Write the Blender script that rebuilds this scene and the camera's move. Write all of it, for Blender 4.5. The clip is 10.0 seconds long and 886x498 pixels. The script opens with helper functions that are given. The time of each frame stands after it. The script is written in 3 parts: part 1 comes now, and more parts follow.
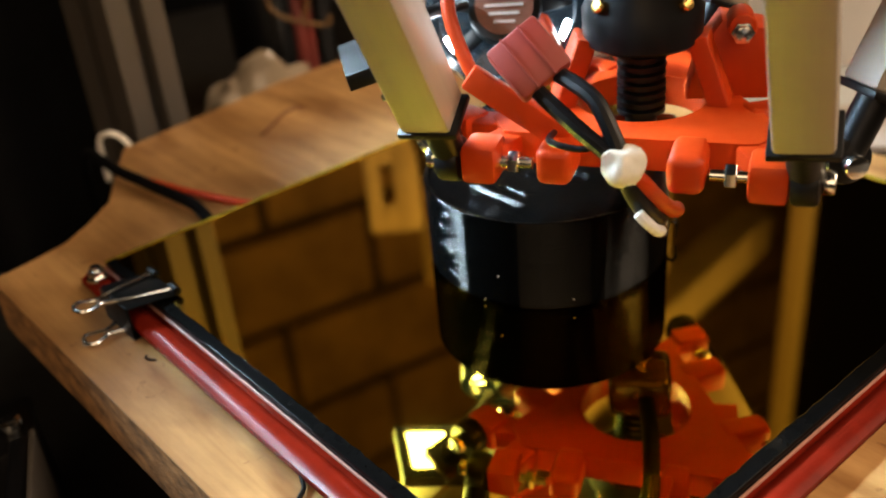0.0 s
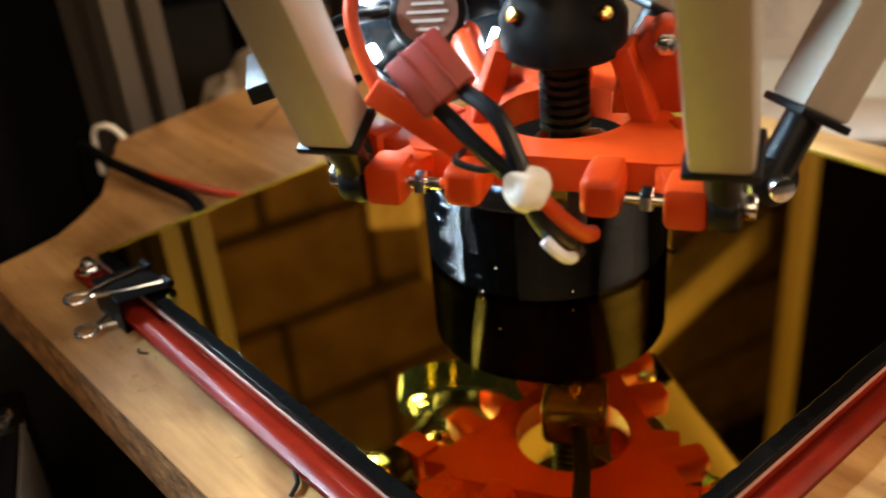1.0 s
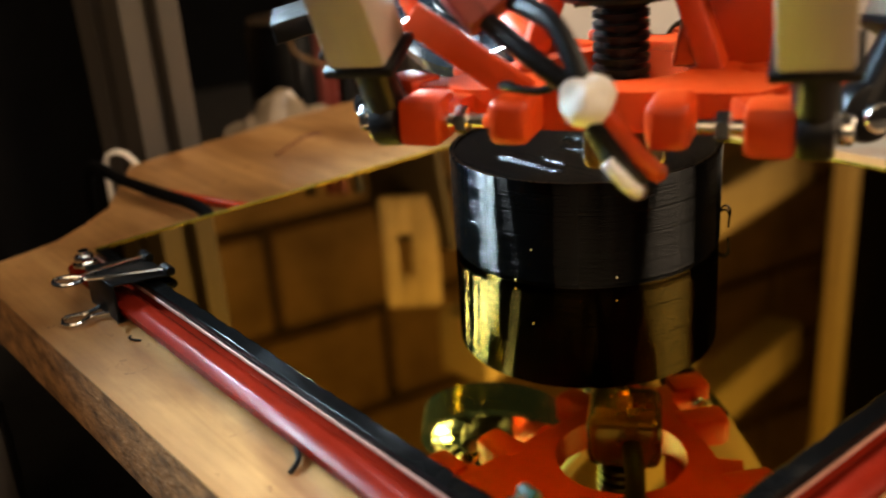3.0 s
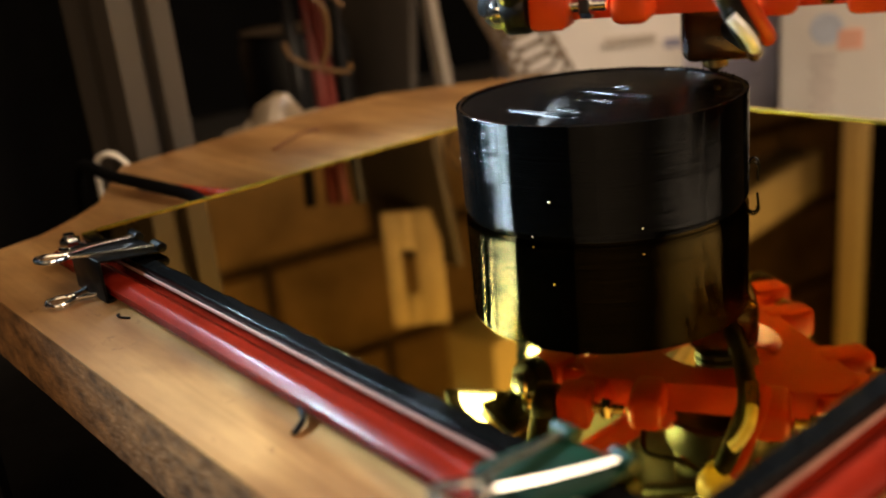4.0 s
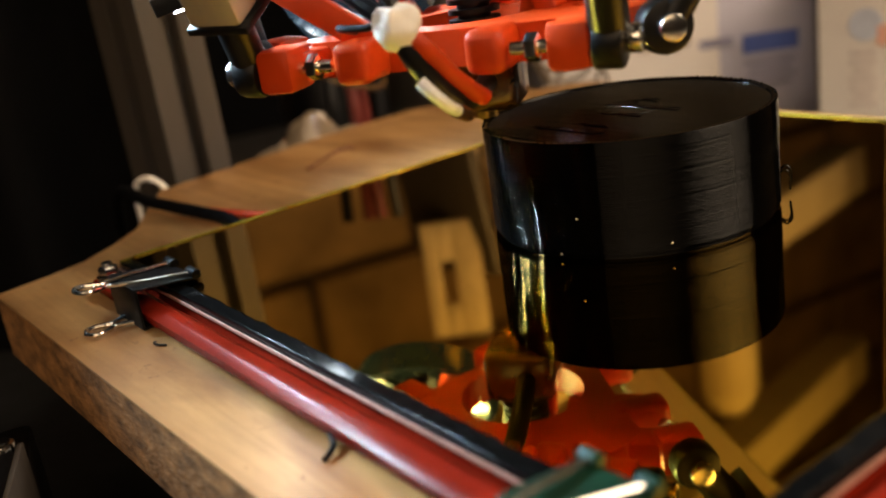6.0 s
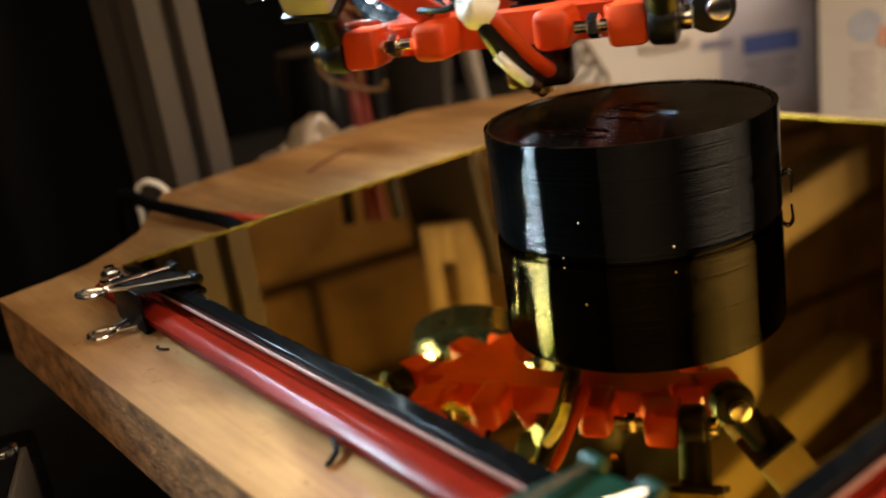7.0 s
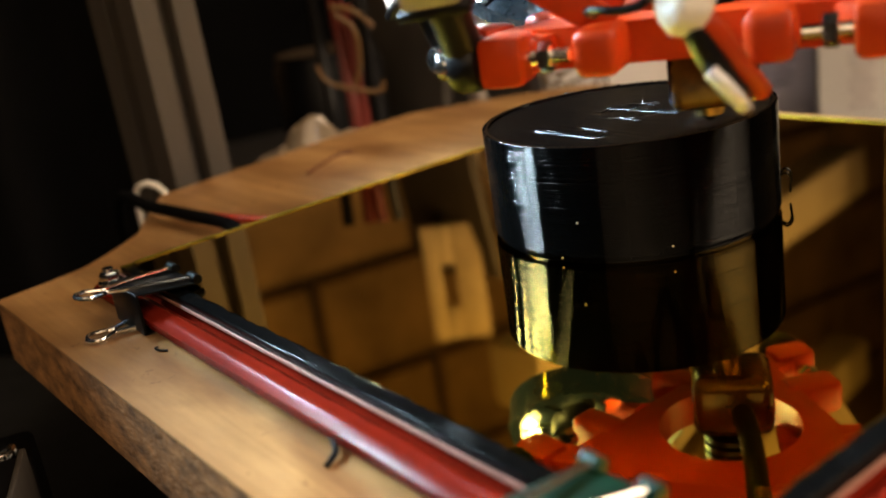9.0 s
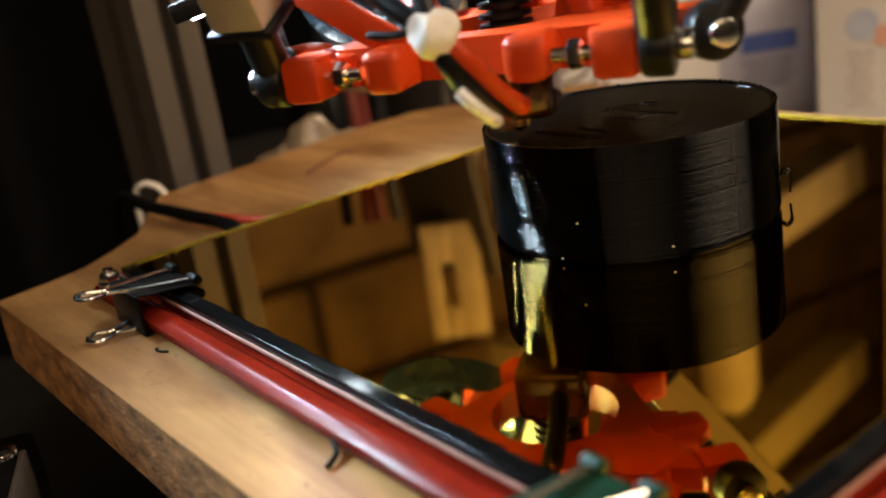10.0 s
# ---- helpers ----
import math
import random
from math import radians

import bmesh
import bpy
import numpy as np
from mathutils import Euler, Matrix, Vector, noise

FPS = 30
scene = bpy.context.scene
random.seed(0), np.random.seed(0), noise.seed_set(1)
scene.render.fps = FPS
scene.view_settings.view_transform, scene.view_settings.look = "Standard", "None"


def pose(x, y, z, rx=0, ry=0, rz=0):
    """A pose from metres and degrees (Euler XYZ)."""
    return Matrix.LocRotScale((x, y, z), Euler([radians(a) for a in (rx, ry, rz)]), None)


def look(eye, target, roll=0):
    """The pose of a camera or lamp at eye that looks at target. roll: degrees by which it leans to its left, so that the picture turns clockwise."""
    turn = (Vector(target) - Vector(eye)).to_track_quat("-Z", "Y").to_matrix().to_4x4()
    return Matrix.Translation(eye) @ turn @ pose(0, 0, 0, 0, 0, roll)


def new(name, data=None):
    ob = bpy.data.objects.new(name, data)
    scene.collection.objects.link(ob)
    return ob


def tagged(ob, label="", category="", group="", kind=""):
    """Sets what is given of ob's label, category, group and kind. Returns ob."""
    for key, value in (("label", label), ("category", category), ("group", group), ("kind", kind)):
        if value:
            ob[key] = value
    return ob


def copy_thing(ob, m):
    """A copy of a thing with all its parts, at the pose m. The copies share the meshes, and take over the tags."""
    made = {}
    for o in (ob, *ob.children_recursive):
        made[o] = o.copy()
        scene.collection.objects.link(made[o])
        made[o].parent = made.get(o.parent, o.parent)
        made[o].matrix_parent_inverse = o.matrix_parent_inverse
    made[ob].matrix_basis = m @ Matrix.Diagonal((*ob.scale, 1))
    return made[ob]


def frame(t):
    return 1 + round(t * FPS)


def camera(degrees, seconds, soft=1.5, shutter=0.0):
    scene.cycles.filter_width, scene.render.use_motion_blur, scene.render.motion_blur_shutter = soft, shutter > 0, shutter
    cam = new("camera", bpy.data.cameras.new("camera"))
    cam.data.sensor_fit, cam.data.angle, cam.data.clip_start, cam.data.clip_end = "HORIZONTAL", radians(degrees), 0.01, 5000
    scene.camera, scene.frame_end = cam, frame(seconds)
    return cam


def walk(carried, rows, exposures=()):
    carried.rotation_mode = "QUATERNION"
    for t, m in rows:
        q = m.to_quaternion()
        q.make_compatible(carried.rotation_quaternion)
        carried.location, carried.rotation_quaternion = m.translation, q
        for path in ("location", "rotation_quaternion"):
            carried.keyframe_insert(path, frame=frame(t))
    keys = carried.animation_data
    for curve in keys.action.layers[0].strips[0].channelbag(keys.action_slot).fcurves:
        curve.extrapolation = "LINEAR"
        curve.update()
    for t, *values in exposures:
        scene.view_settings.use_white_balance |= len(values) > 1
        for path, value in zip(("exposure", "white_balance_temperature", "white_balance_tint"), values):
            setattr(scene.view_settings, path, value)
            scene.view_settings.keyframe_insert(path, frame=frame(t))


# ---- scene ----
cam = camera(49.10, 10.0, soft=1.9, shutter=0.5)
cam.data.dof.use_dof, cam.data.dof.focus_distance, cam.data.dof.aperture_fstop = True, 0.225, 11.0
walk(cam, [
    (0, look((0.2812, -0.0833, 0.1468), (0.1100, 0.0509, 0.0237), -5.60)),
    (0.5, look((0.2803, -0.0839, 0.1452), (0.1089, 0.0506, 0.0226), -5.39)),
    (1, look((0.2792, -0.0812, 0.1432), (0.1083, 0.0530, 0.0195), -5.56)),
    (1.5, look((0.2799, -0.0868, 0.1441), (0.1105, 0.0512, 0.0225), -4.70)),
    (1.7, look((0.2788, -0.0875, 0.1439), (0.1093, 0.0482, 0.0199), -4.76)),
    (2, look((0.2760, -0.0839, 0.1363), (0.0993, 0.0471, 0.0173), -5.21)),
    (2.5, look((0.2698, -0.0796, 0.1219), (0.0894, 0.0513, 0.0086), -6.01)),
    (2.7, look((0.2712, -0.0817, 0.1120), (0.0895, 0.0540, 0.0067), -4.91)),
    (3.8, look((0.2629, -0.0810, 0.0748), (0.0759, 0.0648, -0.0046), -6.18)),
    (4, look((0.2607, -0.0788, 0.0734), (0.0742, 0.0658, -0.0092), -6.14)),
    (4.5, look((0.2621, -0.0746, 0.0739), (0.0727, 0.0659, -0.0091), -7.42)),
    (5, look((0.2621, -0.0756, 0.0762), (0.0707, 0.0640, -0.0036), -7.85)),
    (5.5, look((0.2625, -0.0754, 0.0758), (0.0691, 0.0614, -0.0041), -8.50)),
    (7, look((0.2628, -0.0757, 0.0771), (0.0688, 0.0604, -0.0025), -8.82)),
    (7.5, look((0.2627, -0.0755, 0.0770), (0.0688, 0.0607, -0.0027), -8.86)),
    (8, look((0.2625, -0.0756, 0.0769), (0.0688, 0.0610, -0.0027), -8.92)),
    (8.5, look((0.2627, -0.0756, 0.0770), (0.0690, 0.0608, -0.0028), -8.86)),
    (9, look((0.2627, -0.0756, 0.0766), (0.0687, 0.0608, -0.0025), -8.95)),
    (9.5, look((0.2624, -0.0756, 0.0770), (0.0686, 0.0608, -0.0025), -8.95)),
    (10, look((0.2625, -0.0757, 0.0772), (0.0687, 0.0608, -0.0024), -9.03)),
])

# ---- world and light ----
# glass top is z = 0, its left corner is the origin; BED is its side
BED = 0.2
CX, CY = 0.1002, 0.0989
CYL_R, CYL_H = 0.0353, 0.0268

world = bpy.data.worlds.new("world")
scene.world = world
world.use_nodes = True
world.node_tree.nodes["Background"].inputs[0].default_value = (1.0, 0.72, 0.45, 1)
world.node_tree.nodes["Background"].inputs[1].default_value = 0.005


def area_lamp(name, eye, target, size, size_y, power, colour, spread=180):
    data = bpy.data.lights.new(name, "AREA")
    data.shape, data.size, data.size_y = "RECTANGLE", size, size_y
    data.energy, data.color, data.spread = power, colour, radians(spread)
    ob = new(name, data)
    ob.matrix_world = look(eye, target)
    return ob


# unseen warm key light, placed from the drum's stripe and the head's shadow
area_lamp("warm_key_light", (1.06, 0.72, 1.02), (0.10, 0.02, 0), 1.3, 1.0, 5.8, (1.0, 0.75, 0.51), 60)
# warm fill added without a fixture, to lift the cartons and near-facing sides
area_lamp("warm_fill_light", (1.25, -0.75, 1.02), (-0.13, 0.68, 0.20), 2.0, 1.25, 4.0, (1.0, 0.68, 0.40), 80)
# a row of four cold bench lights turned towards the drum
for k in (-2, -1, 0, 1):
    area_lamp("bench_led_light", (-0.43 + 0.072 * k, -0.127 - 0.155 * k, 0.42), (0.105 + 0.01 * k, 0.105 - 0.02 * k, 0.028), 0.165, 0.025, 0.27, (0.62, 0.84, 1.0), 19)
scene.view_settings.exposure = 0.24

# ---- materials ----


def mat(name, colour, rough=0.5, metal=0.0, vary=0.15, scale=40.0, bump=0.0, bump_scale=200.0, coat=0.0, stretch=(1, 1, 1), second=None, emit=None, trans=0.0, spec=0.5):
    m = bpy.data.materials.new(name)
    m.use_nodes = True
    nt = m.node_tree
    b = nt.nodes["Principled BSDF"]
    b.inputs["Roughness"].default_value = rough
    b.inputs["Metallic"].default_value = metal
    b.inputs["Coat Weight"].default_value = coat
    b.inputs["Specular IOR Level"].default_value = spec
    b.inputs["Coat Roughness"].default_value = 0.12
    b.inputs["Transmission Weight"].default_value = trans
    tc = nt.nodes.new("ShaderNodeTexCoord")
    mp = nt.nodes.new("ShaderNodeMapping")
    mp.inputs["Scale"].default_value = stretch
    nt.links.new(tc.outputs["Object"], mp.inputs[0])
    n = nt.nodes.new("ShaderNodeTexNoise")
    n.inputs["Scale"].default_value = scale
    n.inputs["Detail"].default_value = 6
    n.inputs["Roughness"].default_value = 0.62
    nt.links.new(mp.outputs[0], n.inputs["Vector"])
    ramp = nt.nodes.new("ShaderNodeValToRGB")
    ramp.color_ramp.elements[0].position = 0.3
    ramp.color_ramp.elements[1].position = 0.7
    lo = [c * (1 - vary) for c in colour]
    hi = second or [min(1, c * (1 + vary)) for c in colour]
    ramp.color_ramp.elements[0].color = (*lo, 1)
    ramp.color_ramp.elements[1].color = (*hi, 1)
    nt.links.new(n.outputs["Fac"], ramp.inputs[0])
    nt.links.new(ramp.outputs[0], b.inputs["Base Color"])
    r = nt.nodes.new("ShaderNodeMapRange")
    r.inputs["To Min"].default_value = max(0.0, rough * 0.8)
    r.inputs["To Max"].default_value = min(1, rough * 1.25)
    n2 = nt.nodes.new("ShaderNodeTexNoise")
    n2.inputs["Scale"].default_value = scale * 5
    n2.inputs["Detail"].default_value = 4
    nt.links.new(mp.outputs[0], n2.inputs["Vector"])
    nt.links.new(n2.outputs["Fac"], r.inputs["Value"])
    nt.links.new(r.outputs[0], b.inputs["Roughness"])
    if bump:
        bp = nt.nodes.new("ShaderNodeBump")
        bp.inputs["Strength"].default_value = bump
        bp.inputs["Distance"].default_value = 0.0006
        n3 = nt.nodes.new("ShaderNodeTexNoise")
        n3.inputs["Scale"].default_value = bump_scale
        n3.inputs["Detail"].default_value = 5
        nt.links.new(mp.outputs[0], n3.inputs["Vector"])
        nt.links.new(n3.outputs["Fac"], bp.inputs["Height"])
        nt.links.new(bp.outputs[0], b.inputs["Normal"])
    if emit:
        b.inputs["Emission Color"].default_value = (*emit[:3], 1)
        b.inputs["Emission Strength"].default_value = emit[3]
    return m


def layered(m, period, strength, dist):
    """Adds the fine horizontal ridges of printed layers."""
    nt = m.node_tree
    b = nt.nodes["Principled BSDF"]
    tc = nt.nodes.new("ShaderNodeTexCoord")
    w = nt.nodes.new("ShaderNodeTexWave")
    w.wave_type, w.bands_direction = "BANDS", "Z"
    w.inputs["Scale"].default_value = 0.314 / period
    w.inputs["Distortion"].default_value = 0.6
    w.inputs["Detail"].default_value = 2
    w.inputs["Detail Scale"].default_value = 20
    bp = nt.nodes.new("ShaderNodeBump")
    bp.inputs["Strength"].default_value = strength
    bp.inputs["Distance"].default_value = dist
    nt.links.new(tc.outputs["Object"], w.inputs["Vector"])
    nt.links.new(w.outputs["Fac"], bp.inputs["Height"])
    nt.links.new(bp.outputs[0], b.inputs["Normal"])
    return m


GOLD = mat("gold_film_mirror", (0.62, 0.40, 0.035), 0.03, 1.0, vary=0.05, scale=25)
GLASS = mat("bare_glass_rim", (0.003, 0.003, 0.003), 0.12, scale=300, vary=0.3, spec=0.07)
GLASS_EDGE = mat("polished_glass_edge", (0.36, 0.18, 0.14), 0.35, scale=200)
# bright and dark stretches paint in the reflections along the glass edge
AMBER_EDGE = mat("amber_edge_gleam", (0.14, 0.085, 0.008), 0.25, 0.6, scale=20, vary=0.8, second=(0.80, 0.58, 0.06))
RED_PCB = mat("red_heater_lacquer", (0.15, 0.010, 0.004), 0.2, spec=0.035, vary=0.3, scale=60)
PRINT_BLACK = mat("printed_black_plastic", (0.0009, 0.0009, 0.0009), 0.04, vary=0.3, scale=60, spec=0.115, stretch=(1, 1, 7), bump=0.03, bump_scale=260)
PRINT_TOP = mat("printed_black_top", (0.0009, 0.0009, 0.0009), 0.045, spec=0.05, vary=0.3, scale=60)
RED_PLA = layered(mat("red_printed_plastic", (0.46, 0.040, 0.004), 0.38, spec=0.25, vary=0.1, scale=80), 0.0003, 0.12, 0.0001)
RED_CONN = mat("red_connector_nylon", (0.21, 0.020, 0.014), 0.5, vary=0.12, scale=120, bump=0.1)
ALU = mat("satin_aluminium", (0.38, 0.33, 0.275), 0.46, 0.35, vary=0.08, scale=120, stretch=(1, 1, 0.06), bump=0.05)
ALU_DULL = mat("anodised_aluminium", (0.085, 0.072, 0.06), 0.5, 0.4, vary=0.12, scale=60, stretch=(1, 1, 0.1))
PALE_METAL = mat("pale_painted_metal", (0.74, 0.62, 0.44), 0.5, vary=0.12, scale=60)
STEEL = mat("bright_steel", (0.72, 0.72, 0.70), 0.18, 1.0, vary=0.1, scale=200)
SILVER = mat("solder_silver", (0.80, 0.82, 0.85), 0.35, 0.25, vary=0.2, scale=300, bump=0.3, bump_scale=500)
CLIP_BLACK = mat("black_enamel", (0.003, 0.003, 0.003), 0.35, spec=0.07, vary=0.3, scale=90)
BLACK = mat("black_plastic", (0.004, 0.004, 0.0045), 0.38, spec=0.22, vary=0.3, scale=80, bump=0.1)
BLACK_MATT = mat("matt_black", (0.002, 0.002, 0.0024), 0.95, spec=0.1, vary=0.4, scale=30, bump=0.3, bump_scale=400)
WHITE_GLUE = mat("white_hot_glue", (0.80, 0.76, 0.68), 0.45, vary=0.1, scale=200, bump=0.3, bump_scale=300)
GREEN = mat("green_enamel", (0.0012, 0.019, 0.009), 0.45, spec=0.25, vary=0.25, scale=70)
KAPTON = mat("amber_tape", (0.07, 0.028, 0.006), 0.22, coat=0.5, vary=0.5, scale=160, bump=0.4, bump_scale=180)
BRASS = mat("brass", (0.70, 0.45, 0.13), 0.25, 1.0)
CARD_WHITE = mat("white_card", (0.80, 0.76, 0.74), 0.6, vary=0.05, scale=15)
CARD_BLUE = mat("blue_print", (0.07, 0.12, 0.42), 0.55, vary=0.2, scale=25)
CARD_GREY = mat("grey_lilac_card", (0.46, 0.46, 0.58), 0.6, vary=0.12, scale=12)
GREY_PRINT = mat("faded_grey_print", (0.27, 0.27, 0.40), 0.6, vary=0.2, scale=60)
PALE_BLUE = mat("faded_blue_print", (0.50, 0.55, 0.68), 0.6, vary=0.15, scale=60)
PALE_RED = mat("faded_orange_print", (0.78, 0.42, 0.32), 0.6, vary=0.15, scale=60)
PALE_GREY = mat("pale_grey_print", (0.60, 0.55, 0.55), 0.6, vary=0.15, scale=90)
PAPER = mat("grey_paper", (0.45, 0.40, 0.36), 0.75, vary=0.12, scale=40)
KHAKI = mat("khaki_sleeve", (0.17, 0.12, 0.075), 0.5, vary=0.2, scale=60)
DARK_DESK = mat("dark_bench", (0.006, 0.006, 0.006), 0.6, vary=0.4, scale=14, bump=0.2)
BAG = mat("cloudy_plastic", (0.25, 0.195, 0.135), 0.12, vary=0.2, scale=40, bump=0.6, bump_scale=60, coat=0.3)
YELLOW_WIRE = mat("yellow_wire", (0.12, 0.06, 0.014), 0.5)
RED_WIRE = mat("red_wire", (0.13, 0.016, 0.010), 0.45)
BLOCK = mat("painted_block", (0.55, 0.385, 0.205), 0.8, vary=0.4, scale=9, bump=0.5, bump_scale=60)
JOINT = mat("dark_mortar", (0.10, 0.072, 0.046), 0.9, vary=0.2, scale=20)
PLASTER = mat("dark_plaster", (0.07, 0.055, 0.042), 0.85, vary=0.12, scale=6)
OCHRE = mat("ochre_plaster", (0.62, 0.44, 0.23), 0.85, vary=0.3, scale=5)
PINE = mat("pale_pine", (0.86, 0.74, 0.52), 0.55, vary=0.15, scale=10, stretch=(1, 1, 0.1))
LED = mat("white_led", (0.9, 0.95, 1.0), 0.4, emit=(0.80, 0.92, 1.0, 60))
# faint emission stands in for the LED light carried in the frame
FAN_CLEAR = mat("clear_glowing_plastic", (0.010, 0.015, 0.02), 0.15, coat=0.15, vary=0.9, scale=110, second=(0.02, 0.028, 0.035), emit=(0.40, 0.70, 1.0, 0.02))
STICKER = mat("brown_sticker", (0.16, 0.060, 0.035), 0.5, vary=0.3, scale=150)
BLUE_LED = mat("blue_led", (0.2, 0.2, 1.0), 0.4, emit=(0.05, 0.08, 1.0, 14))


SHEET = mat("pale_plastic_sheet", (0.58, 0.63, 0.66), 0.25, vary=0.12, scale=8)


def wood_material():
    """Beech veneer: broad figure, fine fibres along x, and a few darker stains."""
    m = mat("beech_veneer", (0.43, 0.205, 0.066), 0.36, spec=0.42, vary=0.42, scale=11, stretch=(0.9, 3.0, 1), second=(0.62, 0.37, 0.15), bump=0.10, bump_scale=150)
    nt = m.node_tree
    b = nt.nodes["Principled BSDF"]
    base = b.inputs["Base Color"].links[0].from_socket
    tc = nt.nodes.new("ShaderNodeTexCoord")
    prev = base
    for scale, stretch, lo, hi, dark in ((70, (0.12, 3.2, 1), 0.35, 0.75, (0.66, 0.58, 0.50)), (16, (0.7, 1.9, 1), 0.48, 0.66, (0.48, 0.37, 0.28)), (160, (1, 1, 1), 0.66, 0.72, (0.55, 0.45, 0.38))):
        mp = nt.nodes.new("ShaderNodeMapping")
        mp.inputs["Scale"].default_value = stretch
        mp.inputs["Location"].default_value = (scale * 0.013, 0.37, 0)
        n = nt.nodes.new("ShaderNodeTexNoise")
        n.inputs["Scale"].default_value = scale
        n.inputs["Detail"].default_value = 7
        n.inputs["Distortion"].default_value = 0.5
        rp = nt.nodes.new("ShaderNodeValToRGB")
        rp.color_ramp.elements[0].position, rp.color_ramp.elements[1].position = lo, hi
        rp.color_ramp.elements[0].color = (1, 1, 1, 1)
        rp.color_ramp.elements[1].color = (*dark, 1)
        mx = nt.nodes.new("ShaderNodeMix")
        mx.data_type, mx.blend_type = "RGBA", "MULTIPLY"
        mx.inputs["Factor"].default_value = 1.0
        nt.links.new(tc.outputs["Object"], mp.inputs[0])
        nt.links.new(mp.outputs[0], n.inputs["Vector"])
        nt.links.new(n.outputs["Fac"], rp.inputs[0])
        nt.links.new(prev, mx.inputs[6])
        nt.links.new(rp.outputs[0], mx.inputs[7])
        prev = mx.outputs[2]
    nt.links.new(prev, b.inputs["Base Color"])
    return m


WOOD = wood_material()
CHIP = mat("chipboard_edge", (0.30, 0.145, 0.055), 0.8, vary=0.75, scale=120, stretch=(1, 1, 1.8), second=(0.56, 0.28, 0.105), bump=1.0, bump_scale=420)

# ---- mesh helpers ----


def box(bm, size, m=Matrix(), bevel=0.0, seg=2):
    r = bmesh.ops.create_cube(bm, size=1.0, matrix=m @ Matrix.Diagonal((*size, 1)))
    if bevel:
        edges = list({e for v in r["verts"] for e in v.link_edges})
        bmesh.ops.bevel(bm, geom=edges, offset=bevel, segments=seg, affect="EDGES", profile=0.5)
    return bm


def cyl(bm, r, h, m=Matrix(), seg=32, r2=None, bevel=0.0):
    out = bmesh.ops.create_cone(bm, cap_ends=True, segments=seg, radius1=r, radius2=r if r2 is None else r2, depth=h, matrix=m)
    if bevel:
        caps = [f for f in {f for v in out["verts"] for f in v.link_faces} if len(f.verts) == seg]
        bmesh.ops.bevel(bm, geom=list({e for f in caps for e in f.edges}), offset=bevel, segments=2, affect="EDGES", profile=0.5)
    return bm


def ball(bm, r, m=Matrix(), u=20, v=12):
    bmesh.ops.create_uvsphere(bm, u_segments=u, v_segments=v, radius=r, matrix=m)
    return bm


def prism(bm, pts, z0, z1, m=Matrix(), bevel=0.0):
    lo = [bm.verts.new(m @ Vector((x, y, z0))) for x, y in pts]
    hi = [bm.verts.new(m @ Vector((x, y, z1))) for x, y in pts]
    k = len(pts)
    faces = [bm.faces.new(lo[::-1]), bm.faces.new(hi)]
    for i in range(k):
        faces.append(bm.faces.new((lo[i], lo[(i + 1) % k], hi[(i + 1) % k], hi[i])))
    if bevel:
        bmesh.ops.bevel(bm, geom=list({e for f in faces[:2] for e in f.edges}), offset=bevel, segments=2, affect="EDGES", profile=0.5)
    return bm


def lathe(bm, profile, seg=96, m=Matrix()):
    rings = []
    for r, z in profile:
        rings.append([bm.verts.new(m @ Vector((r * math.cos(2 * math.pi * i / seg), r * math.sin(2 * math.pi * i / seg), z))) for i in range(seg)])
    for a, b in zip(rings, rings[1:]):
        for i in range(seg):
            bm.faces.new((a[i], a[(i + 1) % seg], b[(i + 1) % seg], b[i]))
    bm.faces.new(rings[0][::-1])
    bm.faces.new(rings[-1])
    return bm


def tube(bm, pts, r, seg=10, sub=6):
    """A round cord along a smooth line through pts."""
    pts = [Vector(p) for p in pts]
    line = []
    for i in range(len(pts) - 1):
        p0, p1, p2, p3 = pts[max(i - 1, 0)], pts[i], pts[i + 1], pts[min(i + 2, len(pts) - 1)]
        for j in range(sub):
            t = j / sub
            line.append(0.5 * (2 * p1 + (p2 - p0) * t + (2 * p0 - 5 * p1 + 4 * p2 - p3) * t * t + (3 * p1 - p0 - 3 * p2 + p3) * t ** 3))
    line.append(pts[-1])
    rings, side = [], None
    for i, p in enumerate(line):
        d = (line[min(i + 1, len(line) - 1)] - line[max(i - 1, 0)]).normalized()
        if side is None:
            side = d.orthogonal().normalized()
        side = (side - d * side.dot(d)).normalized()
        up = d.cross(side)
        rings.append([bm.verts.new(p + r * (math.cos(2 * math.pi * k / seg) * side + math.sin(2 * math.pi * k / seg) * up)) for k in range(seg)])
    for a, b in zip(rings, rings[1:]):
        for k in range(seg):
            bm.faces.new((a[k], a[(k + 1) % seg], b[(k + 1) % seg], b[k]))
    bm.faces.new(rings[0][::-1])
    bm.faces.new(rings[-1])
    return bm


def finish(bm, name, material, smooth=35):
    bmesh.ops.recalc_face_normals(bm, faces=bm.faces)
    me = bpy.data.meshes.new(name)
    for e in bm.edges:
        e.smooth = len(e.link_faces) == 2 and e.calc_face_angle(0) < radians(smooth)
    for f in bm.faces:
        f.smooth = True
    bm.to_mesh(me)
    bm.free()
    for mt in material if isinstance(material, (list, tuple)) else [material]:
        me.materials.append(mt)
    return me


def part(name, bm, material, parent, label="", m=None):
    ob = new(name, finish(bm, name, material))
    ob.parent = parent
    if m is not None:
        ob.matrix_local = m
    return tagged(ob, label)


def thing(name, label, category, m=Matrix(), group="", kind=""):
    ob = new(name)
    ob.empty_display_size = 0.01
    ob.matrix_world = m
    return tagged(ob, label, category, group, kind)


